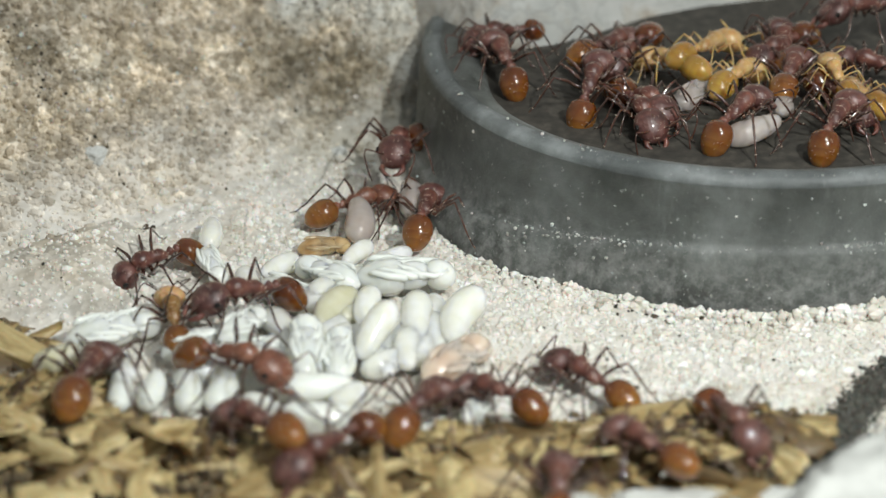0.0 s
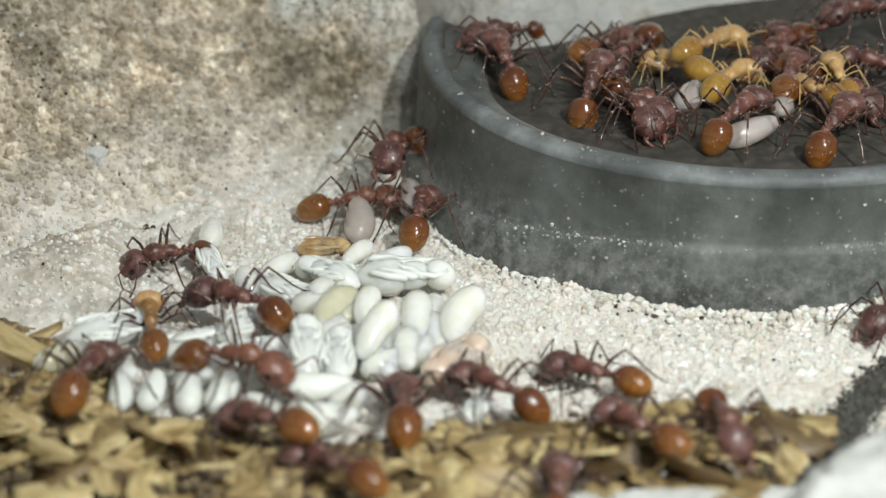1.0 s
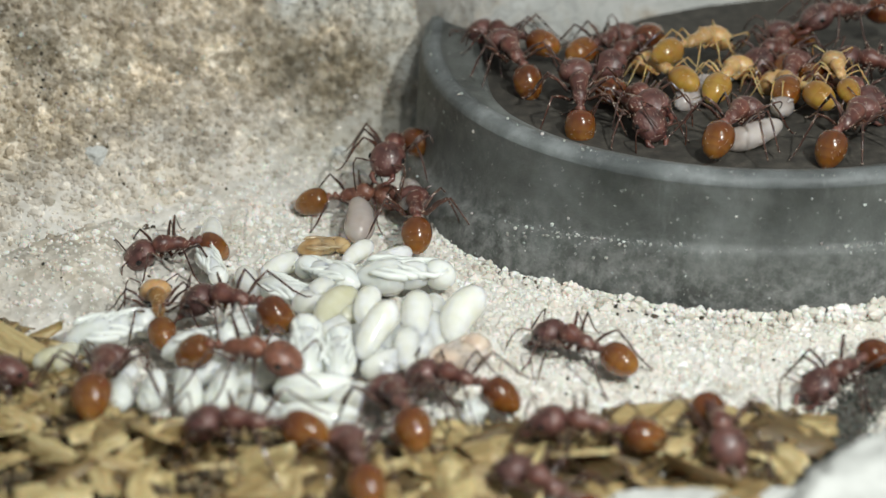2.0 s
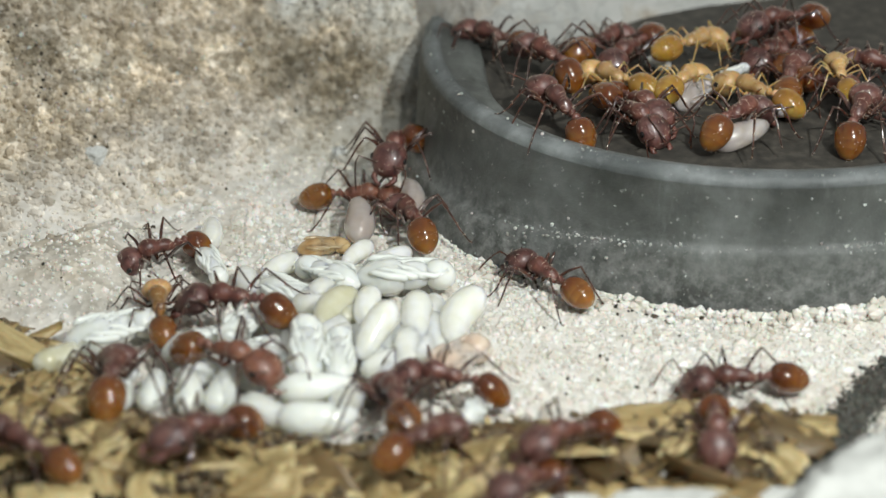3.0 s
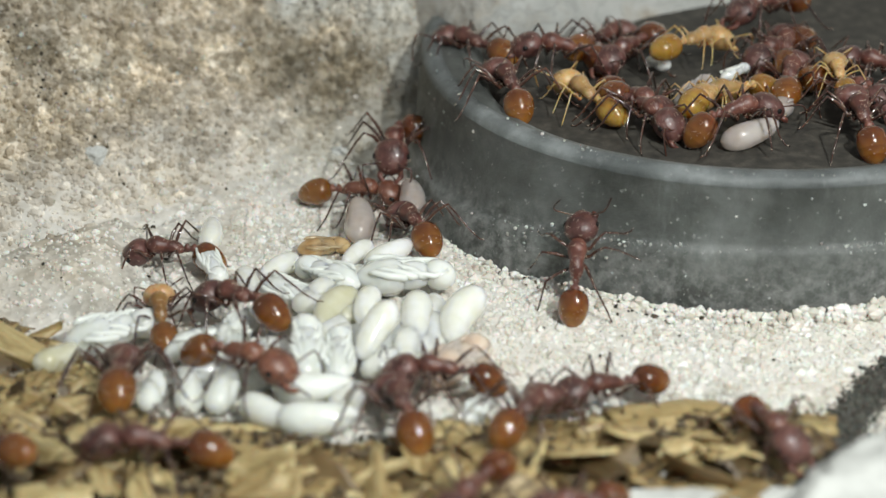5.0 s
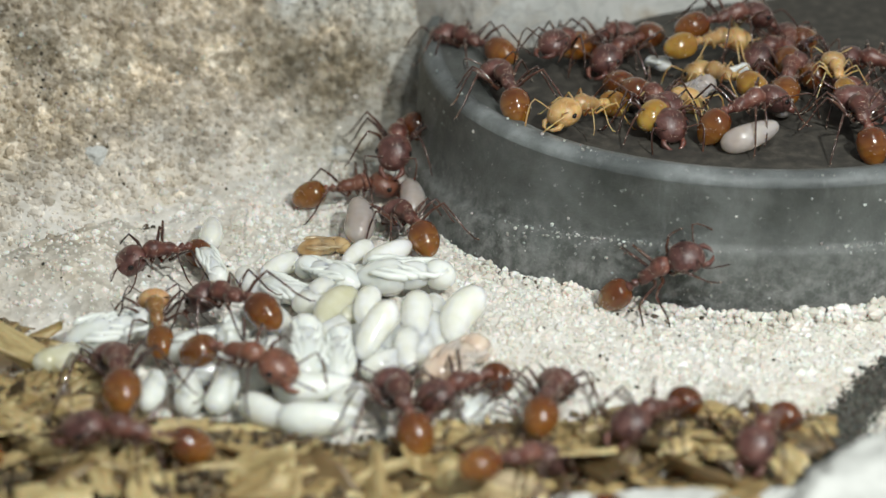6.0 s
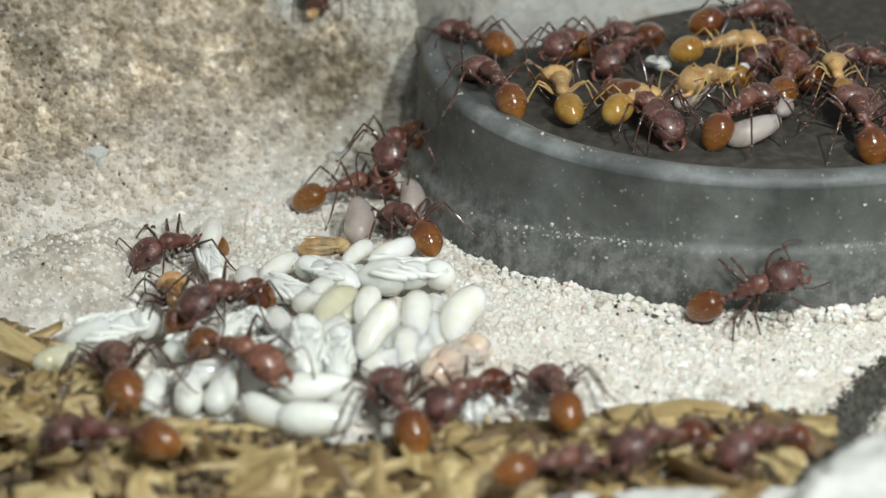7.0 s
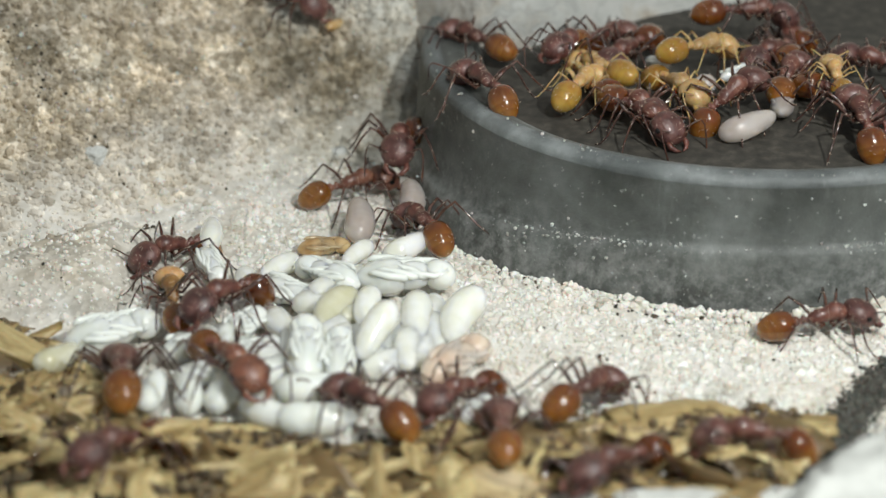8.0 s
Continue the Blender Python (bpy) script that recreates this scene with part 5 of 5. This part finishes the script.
    stroll(runner_ant, [
        (0, 27.39, -1.49, 0, -152.32, -3.87, -0.1), (0.7, 26.46, -3.05, 0, -150.12, -1.53, -0.1), (1, 23.8, -5.05, 0, -143.48, -2.7, -0.1), (1.5, 21.38, -9.08, 0, -133.63, -0.53, -0.09),
        (3, 14.48, -11.94, 0, -178.39, 2.46, -0.08), (3.5, 10.49, -10.55, 0.01, -208, 3.49, -0.05), (4, 7.99, -11.57, 0.01, -164.74, -2.89, -0.12), (4.5, 7.32, -11.97, 0.01, -164.3, -1.46, -0.12),
        (6, 9.73, -17.11, 1.37, -132.52, -11.48, -0.09), (6.25, 9.87, -18.04, 1.39, -180.33, 3.69, -0.05), (6.5, 10.01, -18.98, 1.42, -228.14, 18.86, -0.01), (6.75, 9.8, -19.21, 1.41, -184.28, 1.55, -0.05),
        (7, 9.6, -19.43, 1.39, -140.42, -15.76, -0.08), (7.5, 8.9, -19.31, 1.37, -138.14, -11.87, -0.08), (8, 7.61, -20.98, 1.36, -140.51, -9.98, -0.08)])
    stroll(hidden_ant, [
        (0, 5.01, -22.81, 1.36, 88.39, 7.58, 0.05), (1.5, 5, -23.02, 1.36, 88.39, 7.72, 0.05), (2, 4.5, -22.98, 1.38, 138.4, -1.88, 0.01), (2.5, 4, -22.93, 1.41, 188.42, -11.48, -0.04),
        (3, 3.5, -22.88, 1.44, 238.43, -21.08, -0.08), (3.5, 2.23, -23.09, 1.43, 228.48, -20.47, -0.08), (3.75, 2.1, -23.35, 1.41, 163.55, -3.42, -0.02), (4, 1.96, -23.61, 1.38, 98.62, 13.63, 0.04),
        (4.5, 1.29, -23.05, 1.46, 123.48, 23.41, 0), (4.73, 1.29, -23.11, 1.43, 178.98, 11.4, -0.01), (4.97, 1.29, -23.17, 1.41, 234.49, -0.6, -0.01), (5.2, 1.29, -23.23, 1.38, 289.99, -12.61, -0.02),
        (5.6, 2.18, -22.2, 1.41, 345.56, 4.88, 0.03), (6, 3.08, -21.17, 1.45, 401.13, 22.38, 0.09), (6.25, 4.08, -21.36, 1.43, 358.07, 1.81, 0.05), (6.5, 5.09, -21.54, 1.42, 315.01, -18.75, 0.01),
        (6.75, 4.93, -21.49, 1.42, 356.39, 0.43, 0.05), (7, 4.76, -21.43, 1.42, 397.76, 19.61, 0.09), (7.5, 3.59, -20.17, 1.39, 417.64, 13.52, 0.09), (8, 2.68, -18.33, 1.39, 454.2, 13.88, 0.06)])
    stroll(forager_ant, [
        (0, 9.16, -19.6, 1.37, 122.33, 10.69, 0), (0.5, 8.69, -18.33, 1.37, 112.19, 10.89, 0.02), (1, 8.86, -18.11, 1.37, 126.5, 10.36, 0), (1.5, 7.48, -17.94, 1.36, 141.68, 6.48, -0.03),
        (2.25, 6.5, -18.42, 1.37, 181.45, -2.81, -0.06), (3, 5.52, -18.9, 1.38, 221.22, -12.11, -0.09), (3.5, 6.91, -20.59, 1.42, 219.97, -19.4, -0.08), (4, 6.32, -22.32, 1.4, 222.6, -17.24, -0.08),
        (4.5, 5.81, -23.06, 1.41, 220.35, -18.18, -0.08), (5.3, 5.3, -25.07, 1.39, 221.04, -15.22, -0.07), (8, 5.22, -25.68, 1.41, 219.95, -18.04, -0.07)])
    stroll(keeper_ant, [
        (0, 13.28, -17.32, 1.35, -70.04, -3.64, -0.02), (0.5, 12.9, -17.39, 1.34, -79.91, -2.64, -0.03), (1, 12.93, -17.45, 1.35, -81.1, -3.4, -0.04), (1.5, 12.78, -17.66, 1.35, -81.05, -3.19, -0.04),
        (3, 12.51, -17.98, 1.35, -94.92, -4.53, -0.05), (3.5, 12.69, -17.92, 1.35, -96.08, -3.82, -0.05), (4, 14.81, -17.59, 1.35, -53.32, -7.1, 0), (4.5, 14.93, -17.81, 1.35, -49.38, -6.02, 0.01),
        (5.2, 15, -17.97, 1.35, -84.49, -4.5, -0.04), (6, 14.87, -18.2, 1.35, -120.86, -7.31, -0.07), (6.5, 14.34, -18.84, 1.36, -142.2, -10.64, -0.07), (7, 14.4, -19.16, 1.36, -147.51, -10.29, -0.07),
        (7.5, 14.66, -19.03, 1.34, -175.72, -3.46, -0.06), (8, 14.04, -18.77, 1.34, -181.54, -4.04, -0.06)])
    stroll(tender_ant, [
        (0, -4.98, 6.96, 0.19, 37.02, 3.86, 1.68), (0.5, -5.19, 6.63, 0.19, 34.74, 6.06, 1.62), (1, -5.03, 7.2, 0.2, 11.75, -1.42, 1.63), (1.5, -5.14, 7.59, 0.21, 4.06, -3.48, 1.68),
        (3, -4.93, 7.88, 0.21, -0.06, 1.84, 1.62), (3.5, -4.97, 8.23, 0.22, -3, 0.74, 1.7), (4, -5.04, 7.64, 0.21, 1.38, 1.29, 1.6), (4.5, -4.95, 8.03, 0.22, -5.52, 1.61, 1.56),
        (6, -5.36, 8.79, 0.25, 13.13, -0.43, 2.39), (6.5, -5.56, 8.85, 0.26, 18.9, -0.29, 2.59), (7, -5.45, 8.98, 0.26, 21.09, -3.54, 2.66), (7.5, -5.24, 9.27, 0.27, 23.82, -2.17, 2.77),
        (8, -5.21, 9.39, 0.27, 25.88, -2.58, 2.85)])
    stroll(corner_ant, [
        (0, -0.99, 5.05, 0.72, 80.02, 4.97, 0.58), (0.5, -1.09, 4.97, 0.71, 79.67, 3.93, 0.58), (1, -1.26, 4.96, 0.72, 81.44, 4.03, 0.57), (1.5, -1.43, 4.96, 0.72, 85.71, 4.21, 0.53),
        (3, -1.78, 4.11, 0.73, 108.85, 10.29, 0.22), (3.5, -1.86, 3.59, 0.77, 111.31, 16.95, 0.18), (4, -1.68, 3.17, 0.77, 112.62, 17.59, 0.16), (4.5, -1.59, 3.22, 0.75, 111.73, 14.66, 0.17),
        (6, -1.86, 3.56, 0.73, 113.42, 11.57, 0.15), (6.5, -1.93, 3.45, 0.73, 119.07, 11.67, 0.08), (7, -1.77, 3.36, 0.74, 115.81, 12.97, 0.12), (7.5, -1.05, 3.72, 0.72, 104.5, 10.25, 0.25),
        (8, -1.13, 3.37, 0.73, 115.95, 12.95, 0.11)])
    stroll(guard_ant, [
        (0, -2.57, 10.69, 2.21, -99.01, -14.33, -1.91), (1, -2.81, 10.21, 2.19, -101.47, -13.46, -1.85), (1.5, -2.85, 9.86, 2.18, -99.6, -13.5, -1.67), (3, -2.79, 10.26, 2.17, -95.48, -10.21, -1.66),
        (3.5, -2.74, 10.51, 2.17, -93.78, -8.1, -1.66), (4, -2.78, 10.91, 2.18, -92.78, -7.62, -1.79), (4.5, -2.91, 11.04, 2.18, -96.57, -3.46, -1.99), (6, -2.68, 11.63, 2.2, -94.3, -4.53, -2.12),
        (7, -2.78, 10.88, 2.2, -96.83, -10.84, -1.96), (8, -2.56, 11.27, 2.22, -93.33, -11.78, -1.95)])
    stroll(wall_ant, [
        (0, -8, 27.4, 13.1, -90, 42, 0), (6.3, -8, 27.4, 13.1, -90, 42, 0), (7, -8, 23.6, 9.4, -88, 42, 0), (7.3, -7.6, 22.6, 8.5, -90, 42, 4),
        (7.6, -8.6, 22.4, 8.2, -62, 37, 18), (8, -9.8, 22.1, 7.8, -20, 14, 38)])
    walk(carried_larva, [(0, at(-8, 25.6, 11.6, 30, 0, 80)), (6.3, at(-8, 25.6, 11.6, 30, 0, 80)), (6.8, at(-8.3, 21.9, 8.2, 30, 0, 80)), (7, at(-8.1, 21.2, 7.5, 30, 0, 70)),
                         (7.3, at(-7.5, 20.2, 6.6, 30, 0, 60)), (7.6, at(-7.2, 20.0, 6.4, 30, 0, 100)), (8, at(-6.7, 20.4, 7.0, 30, 0, 50))])
    stroll(rim_ant, [
        (0, 3.47, 17.08, 6.51, -141.46, -7.8, 0), (1, 3.5, 17.33, 6.52, -144.26, -8.84, 0), (1.5, 3.97, 16.98, 6.5, -202.55, 3.76, 0), (3, 3.02, 16.66, 6.51, -226.47, 5.61, 0),
        (3.5, 1.89, 15.03, 6.51, -223.24, 6.89, 0), (4, 1.38, 14.82, 6.51, -223.18, 6.57, 0), (4.5, 1.79, 15.57, 6.5, -226.68, 4.16, 0), (6, 1.62, 15.84, 6.5, -226.5, 4.08, 0),
        (7, 1.69, 16.6, 6.51, -231.21, 7.9, 0), (8, 1.82, 16.53, 6.5, -231.92, 4.68, 0)])
    stroll(sleeper_ant, [
        (0, 3.46, 12.66, 6.95, 106.11, -6.55, 0), (1.5, 3.46, 12.82, 6.95, 106.13, -7.61, 0), (3, 6.09, 12.82, 6.96, 123.28, 1.26, 0), (4, 6.23, 12.95, 6.97, 121.89, 2.81, 0),
        (5, 6.84, 13.78, 6.97, 180.32, -6.58, 0), (6, 7.45, 14.60, 6.97, 238.75, -15.97, 0), (8, 7.65, 14.61, 6.96, 239.35, -12.70, 0)])
    stroll(mover_ant, [
        (0, 8.48, 8.93, 6.97, 72.56, -17.72, 0), (0.5, 8.54, 9.03, 6.97, 72.49, -16.75, 0), (1, 8.58, 9.03, 6.97, 72.48, -16.75, 0), (1.5, 8.35, 8.62, 6.97, 74.64, -16.41, 0),
        (3, 6.4, 5.67, 6.95, 119.13, -10.46, 0), (3.5, 6.09, 6.95, 6.98, 114.37, 4.04, 0), (4, 3.74, 8.41, 6.96, 106.69, -1.38, 0), (4.5, 3.74, 8.82, 6.96, 104.64, -1.31, 0),
        (6, 3.59, 8.44, 6.98, 101.89, 3.92, 0), (6.5, 3.41, 8.97, 6.96, 106.15, 0.16, 0), (7, 2.95, 9.05, 6.97, 113.63, 2.62, 0), (7.5, 2.56, 9.67, 6.96, 117.86, -0.45, 0),
        (8, 2.29, 8.74, 6.97, 119.54, 2.83, 0)])
    stroll(dark_ant, [
        (0, 10.02, 15.36, 6.51, 44.11, 5.02, 0), (1.5, 9.95, 15.75, 6.51, 46.59, 5.81, 0), (3, 9.71, 15.91, 6.51, 49.45, 5.35, 0), (4.5, 9.74, 16.36, 6.51, 49.32, 5.24, 0),
        (6, 9.65, 16.44, 6.51, 46.19, 6.96, 0), (8, 9.7, 16.62, 6.51, 44.02, 8.17, 0)])
    stroll(front_ant, [
        (0, 11.36, 7.13, 6.52, -62.4, -9.12, 0), (1, 11.14, 6.81, 6.52, -63.28, -9.98, 0), (1.5, 10.91, 7.56, 6.56, -66.85, -16.81, 0), (3, 11.04, 6.62, 6.51, -61.05, -8.05, 0),
        (4.5, 10.82, 6.83, 6.51, -58.56, -5.93, 0), (6, 11.52, 7.83, 6.5, -58.69, -4.05, 0), (7, 11.07, 6.62, 6.51, -63.72, -5.16, 0), (8, 10.73, 6.82, 6.51, -60.97, -6.34, 0)])
    stroll(feeder_ant, [
        (0, 16.35, 4.81, 6.95, 50.47, -8.14, 0), (0.5, 16.45, 4.96, 6.95, 47.88, -7.10, 0), (1, 16.32, 4.73, 6.95, 49.96, -4.89, 0), (1.5, 15.68, 3.37, 6.98, 61.21, 4.24, 0),
        (3, 16.19, 4.16, 6.99, 48.93, 5.96, 0), (3.5, 16.03, 3.89, 6.98, 39.16, 4.32, 0), (4, 15.87, 3.74, 6.97, 39.86, 2.86, 0), (4.5, 15.88, 3.95, 6.96, 24.84, 0.11, 0),
        (6, 16.76, 5.37, 6.95, 33.72, -2.50, 0), (6.5, 15.99, 4.71, 6.95, 60, -2.90, 0), (7, 16.51, 5.26, 6.95, 48.56, -3.68, 0), (7.5, 16.37, 6.98, 6.96, 38.62, -13.22, 0),
        (8, 16.3, 7.04, 6.97, 41.1, -15.93, 0)])
    stroll(sitter_ant, [
        (0, 21.5, 3.71, 6.95, 60.66, -6.18, 0), (0.5, 21.19, 3.51, 6.95, 61.93, -5.57, 0), (1, 21.39, 3.49, 6.95, 58.75, -6.46, 0), (1.5, 21.69, 2.86, 6.95, 52.69, -2.86, 0),
        (3, 22.83, 4.60, 6.95, 66.85, -3.84, 0), (3.5, 23.03, 4.98, 6.95, 88.08, -4.03, 0), (4, 23.1, 4.68, 6.95, 91.68, -5.58, 0), (4.5, 22.97, 4.50, 6.95, 93.7, -5.88, 0),
        (6, 22.81, 4.24, 6.95, 94.94, -6.15, 0), (8, 22.81, 4.24, 6.95, 94.94, -6.15, 0)])
    stroll(back_ant, [
        (0, 20.42, 15.66, 6.51, 87.83, -5.56, 0), (3, 20.27, 14.94, 6.5, 86.41, -3.68, 0), (6, 20.62, 15.33, 6.5, 82.11, 1.78, 0), (8, 20.75, 15.62, 6.5, 81.57, 2.69, 0)])
    stroll(passer_ant, [
        (0, 25.58, 17.68, 8, -161.84, -1.25, 0), (2, 24.2, 16.7, 8, -154.29, -3.39, 0), (3, 20.05, 15.65, 8, -149.21, -4.13, 0), (3.5, 20.26, 15.07, 8.01, -150.08, -6.37, 0),
        (4, 20.33, 16.26, 8.01, -154.61, -6.8, 0), (4.5, 20.43, 16.34, 8.01, -151.82, -8.21, 0), (5.2, 19, 18.48, 8, -124.81, -2.69, 0), (5.47, 18.37, 17.62, 8, -74.21, -1.62, 0),
        (5.73, 17.75, 16.76, 8, -23.6, -0.56, 0), (6, 17.12, 15.89, 8, 27, 0.51, 0), (6.5, 17.52, 16.4, 8, 26.5, 0.66, 0), (7, 18.15, 16.48, 8, 22.52, 0.25, 0),
        (8, 18.51, 16.94, 8, 6.97, 3.71, 0)])
    stroll(callow_ant, [
        (0, 15.55, 13.17, 7.3, 43.31, 3.9, 0), (0.5, 15.75, 13.33, 7.3, 43.45, 2.87, 0), (1, 15.94, 13.79, 7.31, 42.52, 5.34, 0), (1.5, 15.23, 13.73, 7.3, 40.76, 2.54, 0),
        (3, 14.76, 13.86, 7.31, 42.24, 7.68, 0), (3.5, 15.29, 14.06, 7.31, 35.59, 7.85, 0), (4, 15.3, 14.77, 7.31, 38.95, 6.8, 0), (4.5, 14.59, 14.35, 7.31, 39.81, 5.68, 0),
        (6, 15.86, 13.91, 7.31, 31.87, 8, 0), (6.5, 16, 14.01, 7.31, 29.3, 5.58, 0), (7, 16.48, 13.49, 7.3, 22.27, 3.71, 0), (7.5, 15.29, 12.92, 7.32, 34.81, 10.6, 0),
        (8, 15.15, 13.08, 7.32, 35.27, 9.65, 0)])
    stroll(pale_ant, [
        (0, 13.36, 12.53, 6.53, 121.47, 12.15, 0), (1, 13.52, 12.26, 6.54, 121.62, 13.87, 0), (1.5, 13.84, 12.16, 6.52, 105.49, 10.76, 0), (3, 9.87, 10.38, 6.51, 130.03, 5.98, 0),
        (3.5, 11.73, 11.24, 6.52, 121.41, 9.73, 0), (4, 8.16, 8.99, 6.5, 63.98, 3.02, 0), (4.5, 8.08, 9.39, 6.5, 68.6, 0.82, 0), (5, 8.03, 8.27, 6.51, 120.56, -3.21, 0),
        (5.5, 7.97, 7.16, 6.52, 172.52, -7.25, 0), (6, 7.92, 6.04, 6.53, 224.48, -11.28, 0), (6.25, 7.59, 7.28, 6.52, 153.21, -7.93, 0), (6.5, 7.25, 8.52, 6.5, 81.94, -4.58, 0),
        (7, 6.73, 8.83, 6.5, 95.19, -1.18, 0), (7.5, 7.39, 11.11, 6.51, 110.66, 6.5, 0), (8, 9.1, 12, 6.53, 120.68, 11.38, 0)])
    stroll(yellow_ant, [
        (0, 17.06, 10.75, 6.53, 58.83, 11.73, 0), (1, 16.69, 10.59, 6.52, 58.43, 9.98, 0), (1.5, 17.43, 11.08, 6.51, 68.57, 7.81, 0), (3, 13.78, 9.96, 6.54, 62.61, 13.15, 0),
        (3.5, 14.65, 9.83, 6.54, 54.47, 14.63, 0), (3.75, 14.74, 9.86, 6.54, -7.54, 1.44, 0), (4, 14.82, 9.89, 6.53, -69.55, -11.75, 0), (4.25, 15.27, 9.32, 6.54, -6.74, 2.55, 0),
        (4.5, 15.71, 8.75, 6.56, 56.08, 16.84, 0), (6, 12.75, 6.6, 6.53, 57.75, 11.5, 0), (6.5, 12.32, 7.33, 6.52, 57.05, 10.52, 0), (7, 10.74, 6.98, 6.55, 59.14, 16.03, 0),
        (7.5, 8.96, 8.12, 6.52, 60.87, 10.95, 0), (8, 7.9, 9.58, 6.52, 65.16, 9.49, 0)])
    stroll(stalk_ant, [
        (0, 22.24, 8.84, 7.71, 99.02, -8.09, 0), (3, 22.48, 9.01, 7.71, 93.44, -6.16, 0), (8, 22.23, 8.86, 7.7, 90.78, -4.99, 0)])
    stroll(golden_ant, [
        (0, 23.46, 8.01, 6.53, 104.32, 11.94, 0), (0.5, 20.93, 8.09, 6.55, 116.17, 15.65, 0), (1, 20.91, 8.55, 6.54, 118.95, 13.8, 0), (1.5, 20.78, 9.16, 6.54, 116.51, 13.67, 0),
        (3, 17.74, 8.59, 6.5, 131.9, 4.27, 0), (3.5, 17.14, 8.53, 6.5, 146.86, -1.7, 0), (4, 17.38, 8.96, 6.52, 119.72, 10.89, 0), (4.25, 16.89, 8.4, 6.51, 176.42, 3.46, 0),
        (4.5, 16.39, 7.84, 6.5, 233.13, -3.98, 0), (5.25, 16.32, 9.14, 6.52, 179.24, 4.01, 0), (6, 16.24, 10.43, 6.53, 125.35, 12, 0), (6.5, 15.89, 10.37, 6.53, 173.79, 0.22, 0),
        (7, 15.54, 10.31, 6.53, 222.24, -11.55, 0), (8, 13.37, 9.42, 6.51, 292.62, -5.81, 0)])
    stroll(lurker_ant, [
        (0, 20.16, 15.11, 6.5, -133.29, 2.99, 0), (3, 19.84, 14.66, 6.5, -130.76, 2.37, 0), (6, 19.9, 14.9, 6.5, -134.23, -1.93, 0), (8, 19.75, 14.46, 6.5, -136.51, -1.52, 0)])
    stroll(brooder_ant, [
        (0, 11.12, 14.42, 6.51, -122.17, 5.8, 0), (2, 11.02, 14.56, 6.5, -124.68, 3.9, 0), (4, 11.29, 14.88, 6.5, -127.3, 3.43, 0), (6, 10.94, 15.01, 6.5, -127.52, 1.14, 0),
        (8, 11, 14.65, 6.5, -125.03, 1.28, 0)])
    stroll(hairy_ant, [
        (0, 22.46, 7.67, 6.5, -70, 0, 0), (1.5, 23.00, 8.88, 6.5, -60, 0, 0), (3, 22.68, 8.88, 6.5, -50, -3, 0), (4.5, 23.32, 8.88, 6.5, -40, 0, 0), (6, 22.84, 8.88, 6.5, -60, 0, 0), (8, 22.46, 7.67, 6.5, -55, 0, 0)])
    stroll(pressed_ant, [
        (0, 10.86, 6.09, 6.5, -75, 0, 0), (1.5, 10.58, 6.48, 6.5, -70, 0, 0), (3, 10.48, 5.32, 6.5, -60, 2, 0), (4.5, 10.83, 5.70, 6.5, -50, 0, 0), (6, 11.81, 6.09, 6.5, -70, 0, 0), (8, 11.11, 5.32, 6.5, -55, 0, 0)])
    stroll(shaded_ant, [
        (0, 25.28, 12.23, 6.5, 150, 0, 0), (4, 25.61, 12.23, 6.5, 155, 0, 0), (8, 25.53, 12.67, 6.5, 150, 0, 0)])
    stroll(crowded_ant, [
        (0, 20.19, 11.38, 6.5, 70, 0, 0), (4, 20.12, 10.96, 6.5, 75, 0, 0), (8, 19.96, 10.96, 6.5, 70, 0, 0)])
    stroll(teneral_ant, [
        (0, -13.87, -6.34, 0.62, 102, -6, 0), (0.5, -15.09, -6.48, 0.62, 102, -6, 0), (1, -14.99, -6.76, 0.62, 102, -6, 0), (1.5, -14.81, -5.90, 0.62, 102, -6, 0),
        (3, -14.73, -5.42, 0.62, 102, -6, 0), (3.5, -14.75, -5.90, 0.62, 102, -6, 0), (4, -14.37, -5.89, 0.62, 102, -6, 0), (4.5, -14.45, -5.90, 0.62, 102, -6, 0),
        (6, -14.73, -6.48, 0.62, 102, -6, 0), (6.5, -14.17, -4.40, 0.62, 102, -6, 0), (7, -14.07, -4.68, 0.62, 102, -6, 0), (7.5, -14.07, -4.68, 0.62, 102, -6, 0),
        (8, -14.20, -4.18, 0.62, 102, -6, 0)])
    walk(moved_brood_1, [(0, at(-2.87, -0.73, 1.67, -34, -6, 39.25)), (4, at(-2.87, -0.57, 1.65, -34, -6, 39.25)), (4.5, at(-2.8, 0.17, 1.66, -34, -6, 39.25)), (6, at(-2.88, 0.06, 1.66, -34, -6, 39.25)), (7, at(-2.58, 0.36, 1.67, -34, -6, 39.25)), (7.5, at(-2.05, 1.5, 1.66, -34, -6, 39.25)), (8, at(-1.85, 0.94, 1.67, -34, -6, 39.25))])
    walk(moved_brood_2, [(0, at(17.03, 3.93, 7.3, -22, -11, 21.88)), (1, at(16.86, 3.78, 7.3, -22, -11, 21.88)), (1.5, at(17.29, 3.55, 7.3, -22, -11, 21.88)), (3, at(16.24, 3.33, 7.3, -22, -11, 21.88)), (4, at(16.86, 3.78, 7.3, -22, -11, 21.88)), (6, at(16.77, 3.18, 7.3, -22, -11, 21.88)), (6.5, at(17.01, 3.78, 7.3, -22, -11, 21.88)), (7, at(17.03, 3.93, 7.3, -22, -11, 21.88)), (7.5, at(16.62, 4.3, 7.3, -22, -11, 21.88)), (8, at(16.81, 4.53, 7.3, -22, -11, 21.88))])


motions()
